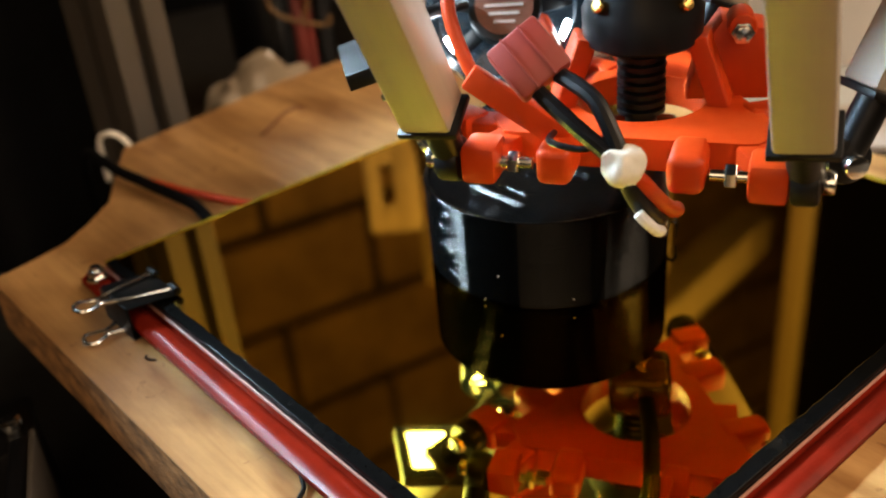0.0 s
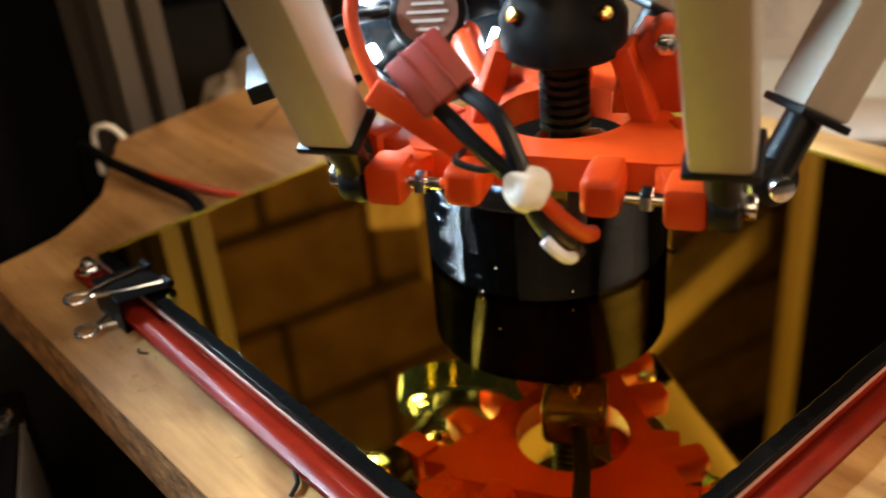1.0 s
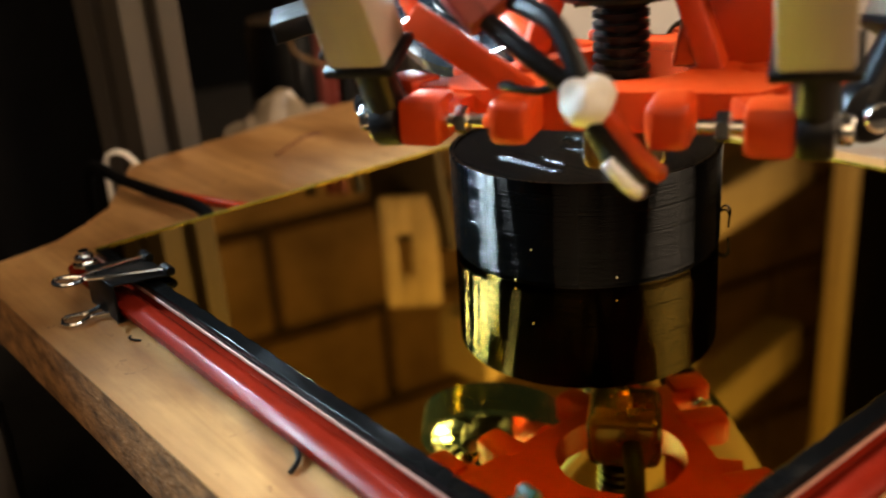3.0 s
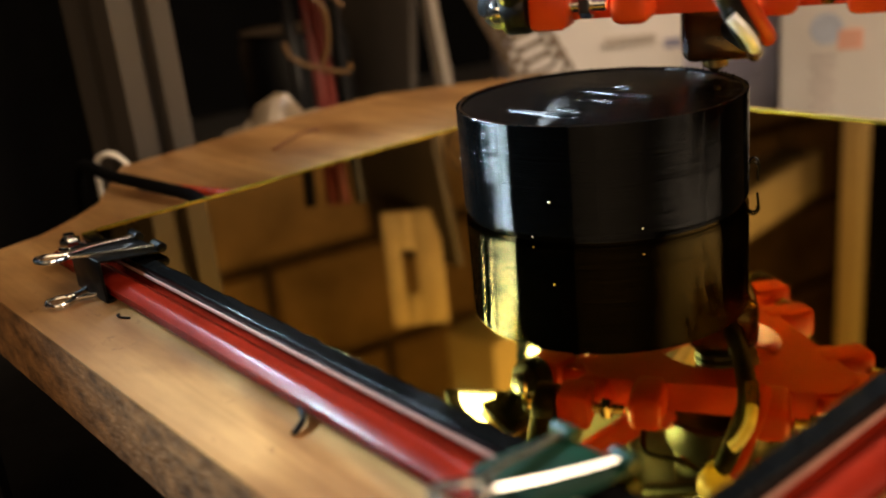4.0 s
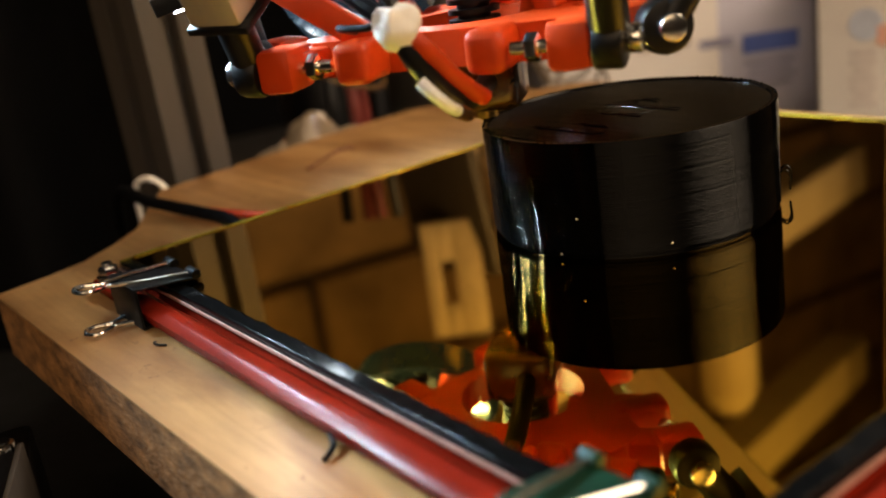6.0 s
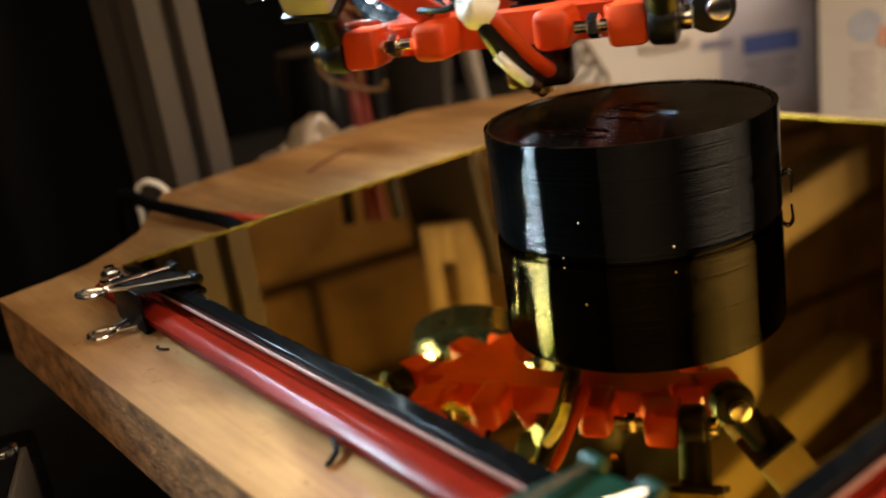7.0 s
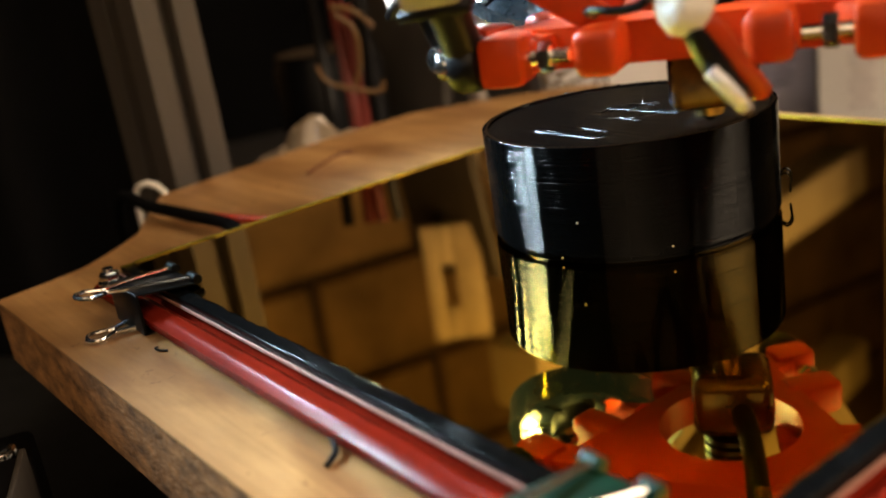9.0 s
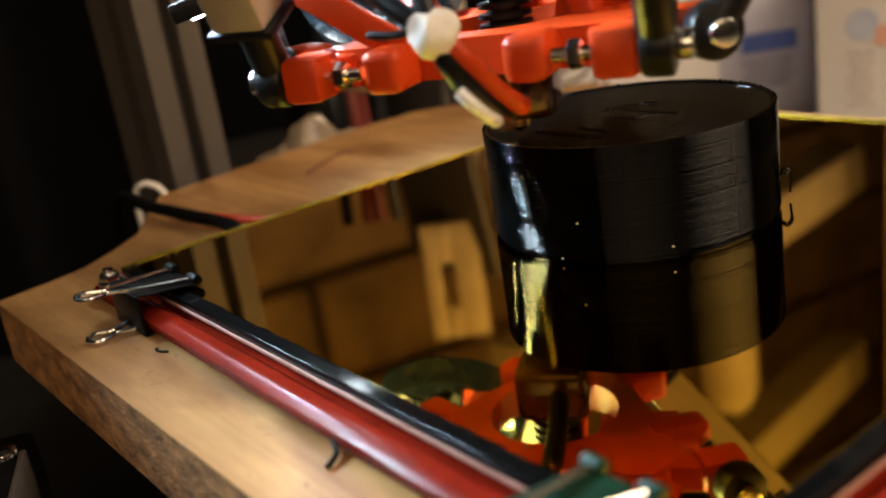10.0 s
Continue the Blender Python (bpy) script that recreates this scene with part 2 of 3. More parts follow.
def solo(name, bm, material, label, category="", m=Matrix(), group="", kind=""):
    ob = new(name, finish(bm, name, material))
    ob.matrix_world = m
    return tagged(ob, label, category, group, kind)


def B():
    return bmesh.new()


T = Matrix.Translation


def rot(axis, deg):
    return Matrix.Rotation(radians(deg), 4, axis)


def between(a, b):
    """A pose at a whose z runs to b."""
    a, b = Vector(a), Vector(b)
    return Matrix.Translation(a) @ (b - a).to_track_quat("Z", "Y").to_matrix().to_4x4()


# ---- the room ----
WALL_AZ = 170
BENCH_Z = -0.085


def room():
    c = Vector((CX, CY, 0))
    turn = T(c) @ rot("Z", WALL_AZ)
    # block wall towards which the mirror looks
    wall = solo("wall_west", box(B(), (0.12, 5.2, 3.4), turn @ T((1.36, -0.6, 0.7))), JOINT, "brown painted concrete block wall with dark joints", kind="structure")
    blocks = B()
    bw, bh = 0.40, 0.2
    for row in range(15):
        for k in range(12):
            y = -3.1 + k * bw + (bw / 2 if row % 2 else 0)
            z = -0.95 + row * bh
            box(blocks, (0.03, bw - 0.022, bh - 0.022), turn @ T((1.29, y + random.uniform(-.002, .002), z + 0.1)), 0.004, 1)
    part("block_course", blocks, BLOCK, wall)["kind"] = "stuff"
    for nm, az, d in (("wall_north", WALL_AZ - 90, 2.2), ("wall_east", WALL_AZ + 180, 2.2), ("wall_south", WALL_AZ + 90, 2.0)):
        t2 = T(c) @ rot("Z", az)
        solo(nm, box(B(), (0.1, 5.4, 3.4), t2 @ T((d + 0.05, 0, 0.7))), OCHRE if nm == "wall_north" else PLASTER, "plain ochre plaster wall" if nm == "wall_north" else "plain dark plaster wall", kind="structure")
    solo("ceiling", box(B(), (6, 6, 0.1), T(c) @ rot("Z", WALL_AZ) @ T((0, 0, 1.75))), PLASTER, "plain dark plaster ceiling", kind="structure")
    solo("floor", box(B(), (6, 6, 0.1), T(c) @ rot("Z", WALL_AZ) @ T((0, 0, -0.95))), DARK_DESK, "dark workshop floor", kind="structure")
    # black block added to stand for the darkness low along the wall
    cab = thing("low_dark_block", "low black block added for the dark along the wall", "cabinet")
    part("low_block_body", box(B(), (0.30, 2.6, 0.94), turn @ T((0.98, -0.55, -0.43)), 0.004), BLACK_MATT, cab)
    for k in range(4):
        part("low_block_panel", box(B(), (0.018, 0.62, 0.86), turn @ T((0.82, -1.52 + k * 0.645, -0.43)), 0.003), BLACK_MATT, cab)
    # tall black filler, added so the mirror's far right reflects darkness
    tall = thing("wardrobe", "tall black block added to keep the room's corner dark", "wardrobe")
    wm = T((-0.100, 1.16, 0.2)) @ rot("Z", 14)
    part("tall_block_body", box(B(), (0.50, 0.30, 2.2), wm, 0.005), BLACK_MATT, tall)
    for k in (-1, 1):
        part("tall_block_panel", box(B(), (0.245, 0.018, 2.12), wm @ T((k * 0.124, -0.16, 0)), 0.003), BLACK_MATT, tall)
    bench = thing("workbench", "dark wooden workbench under the printer", "workbench", kind="")
    part("bench_top", box(B(), (1.9, 1.25, 0.04), T((0.05, 0.20, BENCH_Z - 0.02)) @ rot("Z", 80), 0.004), DARK_DESK, bench)
    for sx in (-0.85, 0.85):
        for sy in (-0.55, 0.55):
            part("leg", box(B(), (0.08, 0.08, 0.80), T((0.05, 0.20, -0.50)) @ rot("Z", 80) @ T((sx, sy, 0)), 0.004), DARK_DESK, bench)


room()

# ---- printer base ----
WOOD_Z = -0.008


def base_board():
    pts = [(-0.0335, -0.0275), (0.262, -0.0235), (0.275, -0.010), (0.275, 0.12), (0.205, 0.2325), (0.002, 0.2335), (-0.040, 0.262), (-0.075, 0.262), (-0.100, 0.226), (-0.121, 0.19), (-0.119, 0.14), (-0.104, 0.052), (-0.086, 0.041), (-0.059, 0.0255), (-0.048, 0.0130), (-0.0395, 0.001), (-0.036, -0.012)]
    th = thing("base_board", "veneered chipboard base plate with a rough sawn edge", "board")
    part("board_core", prism(B(), pts, WOOD_Z - 0.019, WOOD_Z - 0.0006), CHIP, th, "brown chipboard core with coarse chips")
    part("veneer", prism(B(), pts, WOOD_Z - 0.0005, WOOD_Z), WOOD, th, "pale beech veneer, scuffed")
    for x, y in ((0.03, 0.04), (0.2, 0.05), (0.1, 0.2)):
        part("foot", box(B(), (0.03, 0.03, WOOD_Z - 0.0193 - BENCH_Z), T((x, y, (WOOD_Z - 0.0193 + BENCH_Z) / 2)), 0.002), BLACK_MATT, th)


base_board()


def heated_bed():
    o = 0.0080
    s = BED
    th = thing("heated_bed", "red lacquered heater plate raised on corner bolts", "heated bed")
    part("heater_plate", prism(B(), [(-o * 0.3, -o), (s + o, -o), (s + o, s + o * 0.3), (-o * 0.3, s + o * 0.3)], -0.0064, -0.0048, bevel=0.0004), RED_PCB, th)
    # rounded lacquered lips along the two near sides
    n = 18
    arc = [(-o + (o - 0.0014) * i / n, -0.0047 + 0.0019 * math.sin(math.pi * (0.10 + 0.78 * i / n))) for i in range(n + 1)]
    lip = [(-o, -0.0056)] + arc + [(-0.0014, -0.0056)]
    yz = Matrix(((0, 0, 1, 0), (1, 0, 0, 0), (0, 1, 0, 0), (0, 0, 0, 1)))
    part("plate_lip", prism(B(), lip, -o * 0.3, s + o, yz), RED_PCB, th, "rounded glossy red lip of the plate")
    part("plate_lip", prism(B(), [(-y, z) for y, z in reversed(lip)], -0.001, s + o * 0.3, T((s, 0, 0)) @ rot("Z", -90) @ yz @ Matrix.Diagonal((1, 1, -1, 1))), RED_PCB, th, "rounded glossy red lip of the plate")
    for x, y in ((0.0045, -0.0048), (s + 0.004, s - 0.004), (s + 0.004, -0.004)):
        bolt = part("corner_bolt", cyl(B(), 0.0015, 0.0102, T((x, y, WOOD_Z + 0.0051)), 16), STEEL, th, "steel bolt with nut and washer")
        part("nut", cyl(B(), 0.0027, 0.0024, T((x, y, -0.0002)), 6, bevel=0.0003), STEEL, bolt)
        part("washer", cyl(B(), 0.0034, 0.0006, T((x, y, -0.0018)), 24), STEEL, bolt)
    mi = thing("mirror_tile", "square mirror tile under glossy amber film", "mirror")
    part("glass", prism(B(), [(0, 0), (s, 0), (s, s), (0, s)], -0.0033, -0.0002, bevel=0.0003), GLASS, mi, "dark bare glass rim")
    # amber film: reaches the two far sides, stops short of the two near ones with a torn edge
    rnd = random.Random(4)
    k = 80
    edge1 = [(0.0006 + (s - 0.0046) * i / k, 0.0034 + rnd.uniform(-0.0003, 0.0003)) for i in range(k + 1)]
    edge2 = [(s - 0.0036 + rnd.uniform(-0.0002, 0.0002), 0.0042 + (s - 0.0052) * i / k) for i in range(k + 1)]
    part("amber_film", prism(B(), edge1 + edge2 + [(0.0005, s - 0.0005)], -0.00018, 0.0), GOLD, mi, "mirror-bright amber tape")
    part("polished_edge", box(B(), (s, 0.0006, 0.0008), T((s / 2, -0.0005, -0.0022)), 0.0002), GLASS_EDGE, mi, "pale polished edge")
    part("polished_edge", box(B(), (0.0006, s, 0.0008), T((s + 0.0005, s / 2, -0.0024)), 0.0002), GLASS_EDGE, mi, "pale polished edge")
    # raised strips added for the bright inner reflections at the far glass edges
    part("gleam_strip", box(B(), (0.0013, s - 0.004, 0.0003), T((0.0007, s / 2 + 0.002, 0.00022)), 0.0001), AMBER_EDGE, mi, "thin amber strip added for the gleam of the glass edge")
    part("gleam_strip", box(B(), (s - 0.004, 0.0016, 0.0003), T((s / 2, s - 0.0008, 0.00022)), 0.0001), AMBER_EDGE, mi, "thin amber strip added for the gleam of the glass edge")
    for i in range(3):
        part("film_edge", box(B(), (0.0004, s, 0.0005), T((-0.0003, s / 2, -0.0003 - 0.0011 * i))), AMBER_EDGE, mi)
    part("film_edge", box(B(), (s, 0.0004, 0.003), T((s / 2, s + 0.0003, -0.0016))), AMBER_EDGE, mi)


heated_bed()


def printed_cylinder():
    r, h = CYL_R, CYL_H
    th = thing("printed_drum", "glossy black printed plastic drum standing on the mirror", "printed part", T((CX, CY, 0)))
    # stacked layers, each a ridge that leans back towards its top
    rl = random.Random(7)
    prof, z, lay = [(r - 0.0010, 0.0)], 0.0, 0.00032
    while z < h - lay * 0.5:
        ro = r + rl.uniform(-0.00004, 0.00004) - (0.0009 * (1 - z / 0.0016) if z < 0.0016 else 0)
        lean = rl.uniform(0.7, 1.25)
        if rl.random() < 0.07:
            ro -= 0.00016
        prof += [(ro - 0.00003, z + lay * 0.02), (ro, z + lay * 0.12), (ro - 0.00001, z + lay * 0.36), (ro - 0.00004 * lean, z + lay * 0.60), (ro - 0.00010 * lean, z + lay * 0.80), (ro - 0.00020 * lean, z + lay * 0.98)]
        z += lay
    prof += [(r - 0.0004, h), (r - 0.0013, h), (r - 0.0016, h - 0.0007)]
    part("drum_wall", lathe(B(), prof, 128), PRINT_BLACK, th, "wall of fine printed layers")
    # broad, nearly flat strands of the top, laid side by side inside the rim
    bm = B()
    n = 96
    rs = random.Random(11)
    w = 2 * (r - 0.0015) / n
    for i in range(n):
        y = -(r - 0.0015) + w * (i + 0.5)
        x = math.sqrt(max(0, (r - 0.0015) ** 2 - y * y))
        if x > 0.002:
            tube(bm, [(-x, y, rs.uniform(-0.00004, 0.00004)), (rs.uniform(-0.4, 0.4) * x, y, rs.uniform(-0.00006, 0.00004)), (x, y, rs.uniform(-0.00004, 0.00004))], w * 1.6, 24, 3)
    part("top_layer", bm, PRINT_TOP, th, "parallel laid strands of the unfinished top layer", T((0, 0, h - 0.0004 - w * 1.6)))["kind"] = "stuff"
    # raised round strands where the fill stands proud
    bm = B()
    for x0, x1, y0, y1 in ((-0.0075, 0.0130, -0.0226, -0.0205), (-0.0085, 0.0130, 0.0020, 0.0040), (0.0025, 0.0100, -0.0060, -0.0042), (0.0, 0.0100, -0.0165, -0.0155), (-0.0045, 0.0040, 0.0098, 0.0108)):
        y = y0
        while y < y1:
            a, b = x0 + rs.uniform(-0.002, 0.003), x1 - rs.uniform(-0.002, 0.004)
            m1 = a + (b - a) * rs.uniform(0.3, 0.7)
            tube(bm, [(a, y, -0.0004), (a + 0.0008, y, -0.0002), (m1, y, rs.uniform(-0.00030, -0.00018)), (b - 0.0008, y, -0.0002), (b, y, -0.0004)], 0.00048, 20, 3)
            y += 0.00090
    for rad, a0, a1 in ((0.0042, 20, 250), (0.0062, 100, 330), (0.0085, -60, 150)):
        k = max(6, int((a1 - a0) / 12))
        tube(bm, [(rad * math.cos(radians(a0 + (a1 - a0) * i / k)), rad * math.sin(radians(a0 + (a1 - a0) * i / k)), -0.00006) for i in range(k + 1)], 0.00022, 8, 2)
    part("raised_strand", bm, PRINT_BLACK, th, "glossy raised strands on the top", T((0, 0, h - 0.0004)))["kind"] = "stuff"
    bm = B()
    rnd = random.Random(2)
    for i in range(120):
        a = 2 * math.pi * i / 120
        if rnd.random() < 0.35:
            continue
        ball(bm, rnd.uniform(0.0002, 0.00042), T(((r - 0.0004) * math.cos(a), (r - 0.0004) * math.sin(a), h)), 6, 4)
    part("rim_bead", bm, PRINT_BLACK, th)["kind"] = "stuff"
    bm = B()
    a = radians(46)
    p = Vector((r * math.cos(a), r * math.sin(a), 0.0055))
    tube(bm, [p, p + Vector((0.0016, 0.001, 0.001)), p + Vector((0.0024, 0.0016, -0.0006)), p + Vector((0.0022, 0.0016, -0.004))], 0.0003, 6)
    tube(bm, [p, p + Vector((0.001, 0.0014, 0.002)), p + Vector((0.0022, 0.0022, 0.0006)), p + Vector((0.0018, 0.0022, -0.0028))], 0.0003, 6)
    for x, y, z, q in ((0.1136, 0.0659, 0.0098, 0.00028), (0.0762, 0.0729, 0.0135, 0.00018), (0.1290, 0.0790, 0.0030, 0.00025), (0.1090, 0.0650, 0.0012, 0.0002)):
        v = Vector((x - CX, y - CY, 0)).normalized() * r
        part("speck", ball(B(), q, T((v.x, v.y, z)), 8, 6), WHITE_GLUE, th)
    part("loose_strand", bm, PRINT_BLACK, th, "curled loose black filament")


printed_cylinder()


def binder_clip(m, material, label, w=0.019, lift=0.0045):
    """Local x runs along the bed's edge, y outwards, z up."""
    th = thing("binder_clip", label, "binder clip", m, group="clips on the bed")

    def jaw(name, y0, z0, y1, z1):
        bm = B()
        t = 0.0005
        prism(bm, [(y0, z0), (y1, z1), (y1, z1 + t), (y0, z0 + t)], -w / 2, w / 2, Matrix(((0, 0, 1, 0), (1, 0, 0, 0), (0, 1, 0, 0), (0, 0, 0, 1))), 0.0001)
        part(name, bm, material, th)

    jaw("upper_jaw", -0.0066, 0.0006, 0.0090, 0.0026)
    jaw("lower_jaw", -0.0050, -0.0058, 0.0090, -0.0076)
    part("spine", box(B(), (w, 0.0008, 0.0106), T((0, 0.0093, -0.0023)), 0.0003), material, th)
    for k in (-1, 1):
        part("hinge_roll", cyl(B(), 0.0013, w * 0.26, T((k * w * 0.37, -0.0066, 0.0018)) @ rot("Y", 90), 16, bevel=0.0002), material, th)
        part("hinge_roll", cyl(B(), 0.0010, w * 0.26, T((k * w * 0.37, -0.0052, -0.0066)) @ rot("Y", 90), 16, bevel=0.0002), material, th)
    for up in (1, 0):
        y0, z0 = (-0.0066, 0.0018) if up else (-0.0052, -0.0066)
        r1 = lift if up else -0.0068
        a, n = w * 0.36, 0.0024
        pts = [(a, y0, z0)]
        for u, x in ((0.45, a * 0.62), (0.72, n * 0.62), (0.80, n * 0.95), (0.90, n * 1.35), (0.97, n * 0.95), (1.0, 0)):
            pts.append((x, y0 + (0.0206 - y0) * u, z0 + (r1 - z0) * u))
        pts += [(-x, y, z) for x, y, z in pts[-2::-1]]
        part("wire_handle", tube(B(), pts, 0.00062, 8, 5), STEEL, th, "bent steel wire handle")


binder_clip(T((0.0290, 0, 0.0)) @ rot("Z", 180), CLIP_BLACK, "small black binder clip with steel handles on the bed corner")
binder_clip(T((0.1795, 0, 0.0)) @ rot("Z", 180), GREEN, "small green binder clip with steel handles on the bed edge", w=0.0145, lift=0.0065)

# ---- print head ----
FRONT = -60.0
HEAD_TURN = rot("Z", FRONT)      # local x points out of the front side, local y along it
FITTINGS = 9.0                  # turn of what is bolted on the plate
C0 = Vector((0.0055, 0.001, 0))  # centre of the plate, from the nozzle
SIDE, HALF, JZ = 0.032, 0.0397, 0.0225
HEAD_Z = CYL_H + 0.0008
HEAD = [
    (0, 0.1300, 0.1049), (0.5, 0.1320, 0.0939), (1, 0.1262, 0.0807), (1.5, 0.1122, 0.0695),
    (1.7, 0.1070, 0.0673), (2, 0.0988, 0.0664), (2.2, 0.1014, 0.0654), (2.5, 0.1072, 0.0680),
    (2.7, 0.1188, 0.0701), (3, 0.1286, 0.0811), (3.4, 0.1337, 0.1001), (3.8, 0.1281, 0.1171),
    (4, 0.1132, 0.1281), (4.5, 0.0918, 0.1310), (5, 0.0702, 0.1150), (5.5, 0.0668, 0.0930),
    (5.7, 0.0701, 0.0842), (6, 0.0782, 0.0736), (6.15, 0.0815, 0.0711), (6.3, 0.0787, 0.0732),
    (6.6, 0.0701, 0.0842), (6.8, 0.0671, 0.0937), (7, 0.0665, 0.1028), (7.5, 0.0745, 0.1225),
    (8, 0.1012, 0.1304), (8.5, 0.1194, 0.1207), (9, 0.1296, 0.0937), (9.5, 0.1150, 0.0773),
    (10, 0.0906, 0.0729),
]


def head_xy(t):
    for (t0, x0, y0), (t1, x1, y1) in zip(HEAD, HEAD[1:]):
        if t <= t1:
            break
    i = HEAD.index((t0, x0, y0))
    a = HEAD[max(i - 1, 0)]
    d = HEAD[min(i + 2, len(HEAD) - 1)]
    u = (t - t0) / (t1 - t0)
    out = []
    for k in (1, 2):
        p0, p1 = (x0, x1) if k == 1 else (y0, y1)
        m0 = (p1 - a[k]) / (t1 - a[0]) * (t1 - t0) if a[0] < t0 else p1 - p0
        m1 = (d[k] - p0) / (d[0] - t0) * (t1 - t0) if d[0] > t1 else p1 - p0
        out.append((2 * u ** 3 - 3 * u * u + 1) * p0 + (u ** 3 - 2 * u * u + u) * m0 + (3 * u * u - 2 * u ** 3) * p1 + (u ** 3 - u * u) * m1)
    return out


def print_head():
    th = thing("print_head", "red printed delta print head with fan and hot end", "print head")
    th.matrix_world = T((*head_xy(0), HEAD_Z)) @ HEAD_TURN
    # plate with a round hole: ring plus three arms
    seg = 96
    bm = B()
    outer = []
    for i in range(seg):
        a = 360 * i / seg
        k = (a + 60) % 120 - 60
        rr = min(0.0235 / max(0.2, math.cos(radians(k))), 0.0375)
        outer.append((C0.x + rr * math.cos(radians(a)), C0.y + rr * math.sin(radians(a))))
    inner = [(C0.x * 0.5 + 0.0165 * math.cos(2 * math.pi * i / seg), C0.y * 0.5 + 0.0165 * math.sin(2 * math.pi * i / seg)) for i in range(seg)]
    z0, z1 = JZ - 0.004, JZ + 0.004
    vs = [[bm.verts.new((x, y, z)) for x, y in ring] for ring, z in ((outer, z0), (outer, z1), (inner, z1), (inner, z0))]
    for a, b in ((0, 1), (1, 2), (2, 3), (3, 0)):
        for i in range(seg):
            bm.faces.new((vs[a][i], vs[a][(i + 1) % seg], vs[b][(i + 1) % seg], vs[b][i]))
    part("plate", bm, RED_PLA, th)
    for k in range(3):
        f = T(C0) @ rot("Z", 120 * k)
        for s in (-1, 1):
            part("outer_lug", box(B(), (0.011, 0.0088, 0.0096), f @ T((SIDE - 0.001, s * (HALF - 0.0070), JZ)), 0.0016), RED_PLA, th)
            part("lug_web", box(B(), (0.014, 0.0085, 0.0068), f @ T((SIDE - 0.0095, s * (HALF - 0.0105), JZ + 0.0002 * s)) @ rot("Z", s * 24), 0.001), RED_PLA, th)
            part("inner_lug", box(B(), (0.0145, 0.0085, 0.0092), f @ T((SIDE - 0.0045, s * 0.0150, JZ)), 0.0022, 3), RED_PLA, th)
            bo = part("joint_bolt", cyl(B(), 0.0014, 0.019, f @ T((SIDE, s * (HALF - 0.010), JZ)) @ rot("X", 90), 14), STEEL, th)
            part("nut", cyl(B(), 0.0029, 0.0026, f @ T((SIDE, s * (HALF - 0.0150), JZ)) @ rot("X", 90), 6, bevel=0.0003), STEEL, bo)
            part("bolt_head", cyl(B(), 0.0028, 0.0028, f @ T((SIDE, s * (HALF + 0.0052), JZ)) @ rot("X", 90), 20, bevel=0.0005), STEEL, bo)
    r9 = rot("Z", FITTINGS)

    def hp(name, bm, material, parent, label=""):
        return part(name, bm, material, parent, label, r9 if parent is th else None)

    # hot end
    hot = hp("heat_sink", cyl(B(), 0.0040, 0.034, T((0, 0, 0.0285)), 24), BLACK, th, "black finned heat sink")
    for i in range(9):
        hp("fin", cyl(B(), 0.0062, 0.0012, T((0, 0, 0.0225 + i * 0.0024)), 32), BLACK, hot)
    cap = hp("mount_cap", lathe(B(), [(0.0135, 0.0405), (0.0148, 0.0415), (0.0150, 0.0495), (0.0125, 0.0540), (0.0125, 0.0640), (0.0115, 0.0650)], 48), BLACK, th, "round black mounting cap with screws")
    # unseen block above the cap, sized to throw shade on the board's corner
    hp("head_shade_block", box(B(), (0.058, 0.058, 0.070), T((-0.004, 0.002, 0.101)), 0.004), BLACK, th)
    for a in (-46, 44, 160):
        hp("cap_screw", cyl(B(), 0.0018, 0.0024, rot("Z", a) @ T((0.0142, 0, 0.0522)) @ rot("Y", 60), 14, bevel=0.0004), BRASS, cap)
    hp("heater_block", box(B(), (0.018, 0.0185, 0.0145), T((0.001, 0.001, 0.0112)), 0.0028, 3), KAPTON, th, "heater block wrapped in amber tape")
    hp("nozzle", cyl(B(), 0.0032, 0.0030, T((0, 0, 0.0030)), 20), BRASS, th)
    hp("nozzle_tip", cyl(B(), 0.0005, 0.0016, T((0, 0, 0.0007)), 16, r2=0.0026), BRASS, th)
    # leaning red struts that carry the cap
    for a, w in ((78, 0.013), (-80, 0.0125), (180, 0.012)):
        bm = B()
        prism(bm, [(-w / 2, 0.0), (w / 2, 0.0), (w * 0.40, 0.0185), (-w * 0.40, 0.0185)], -0.0026, 0.0026, rot("Z", a) @ T((0.0205, 0, JZ + 0.003)) @ rot("Z", 90) @ rot("X", 90) @ rot("X", -20), 0.0007)
        hp("strut", bm, RED_PLA, th)
    bm = B()
    prism(bm, [(0.011, 0.0), (0.0310, 0.0), (0.0320, 0.009), (0.0300, 0.0180), (0.0190, 0.0205), (0.0140, 0.013)], -0.009, 0.003, T((0.000, 0, JZ + 0.003)) @ rot("Z", 90) @ rot("X", 90), 0.0008)
    hp("side_bracket", bm, RED_PLA, th, "angular red bracket beside the cap")
    ear = hp("bracket_ear", cyl(B(), 0.0034, 0.010, T((0.002, 0.0235, JZ + 0.0225)) @ rot("Y", 90), 24, bevel=0.0008), RED_PLA, th)
    hp("ear_screw", cyl(B(), 0.0021, 0.003, T((0.0082, 0.0235, JZ + 0.0215)) @ rot("Y", 90), 12, bevel=0.0004), STEEL, ear)
    hp("ear_nut", cyl(B(), 0.0028, 0.0016, T((0.0074, 0.0235, JZ + 0.0215)) @ rot("Y", 90), 6, bevel=0.0002), STEEL, ear)
    # cooling fan on a red hoop
    fm = T((-0.036, -0.039, 0.0385)) @ rot("Z", 4) @ rot("Y", 58) @ Matrix.Diagonal((1.12, 1.12, 1.0, 1))
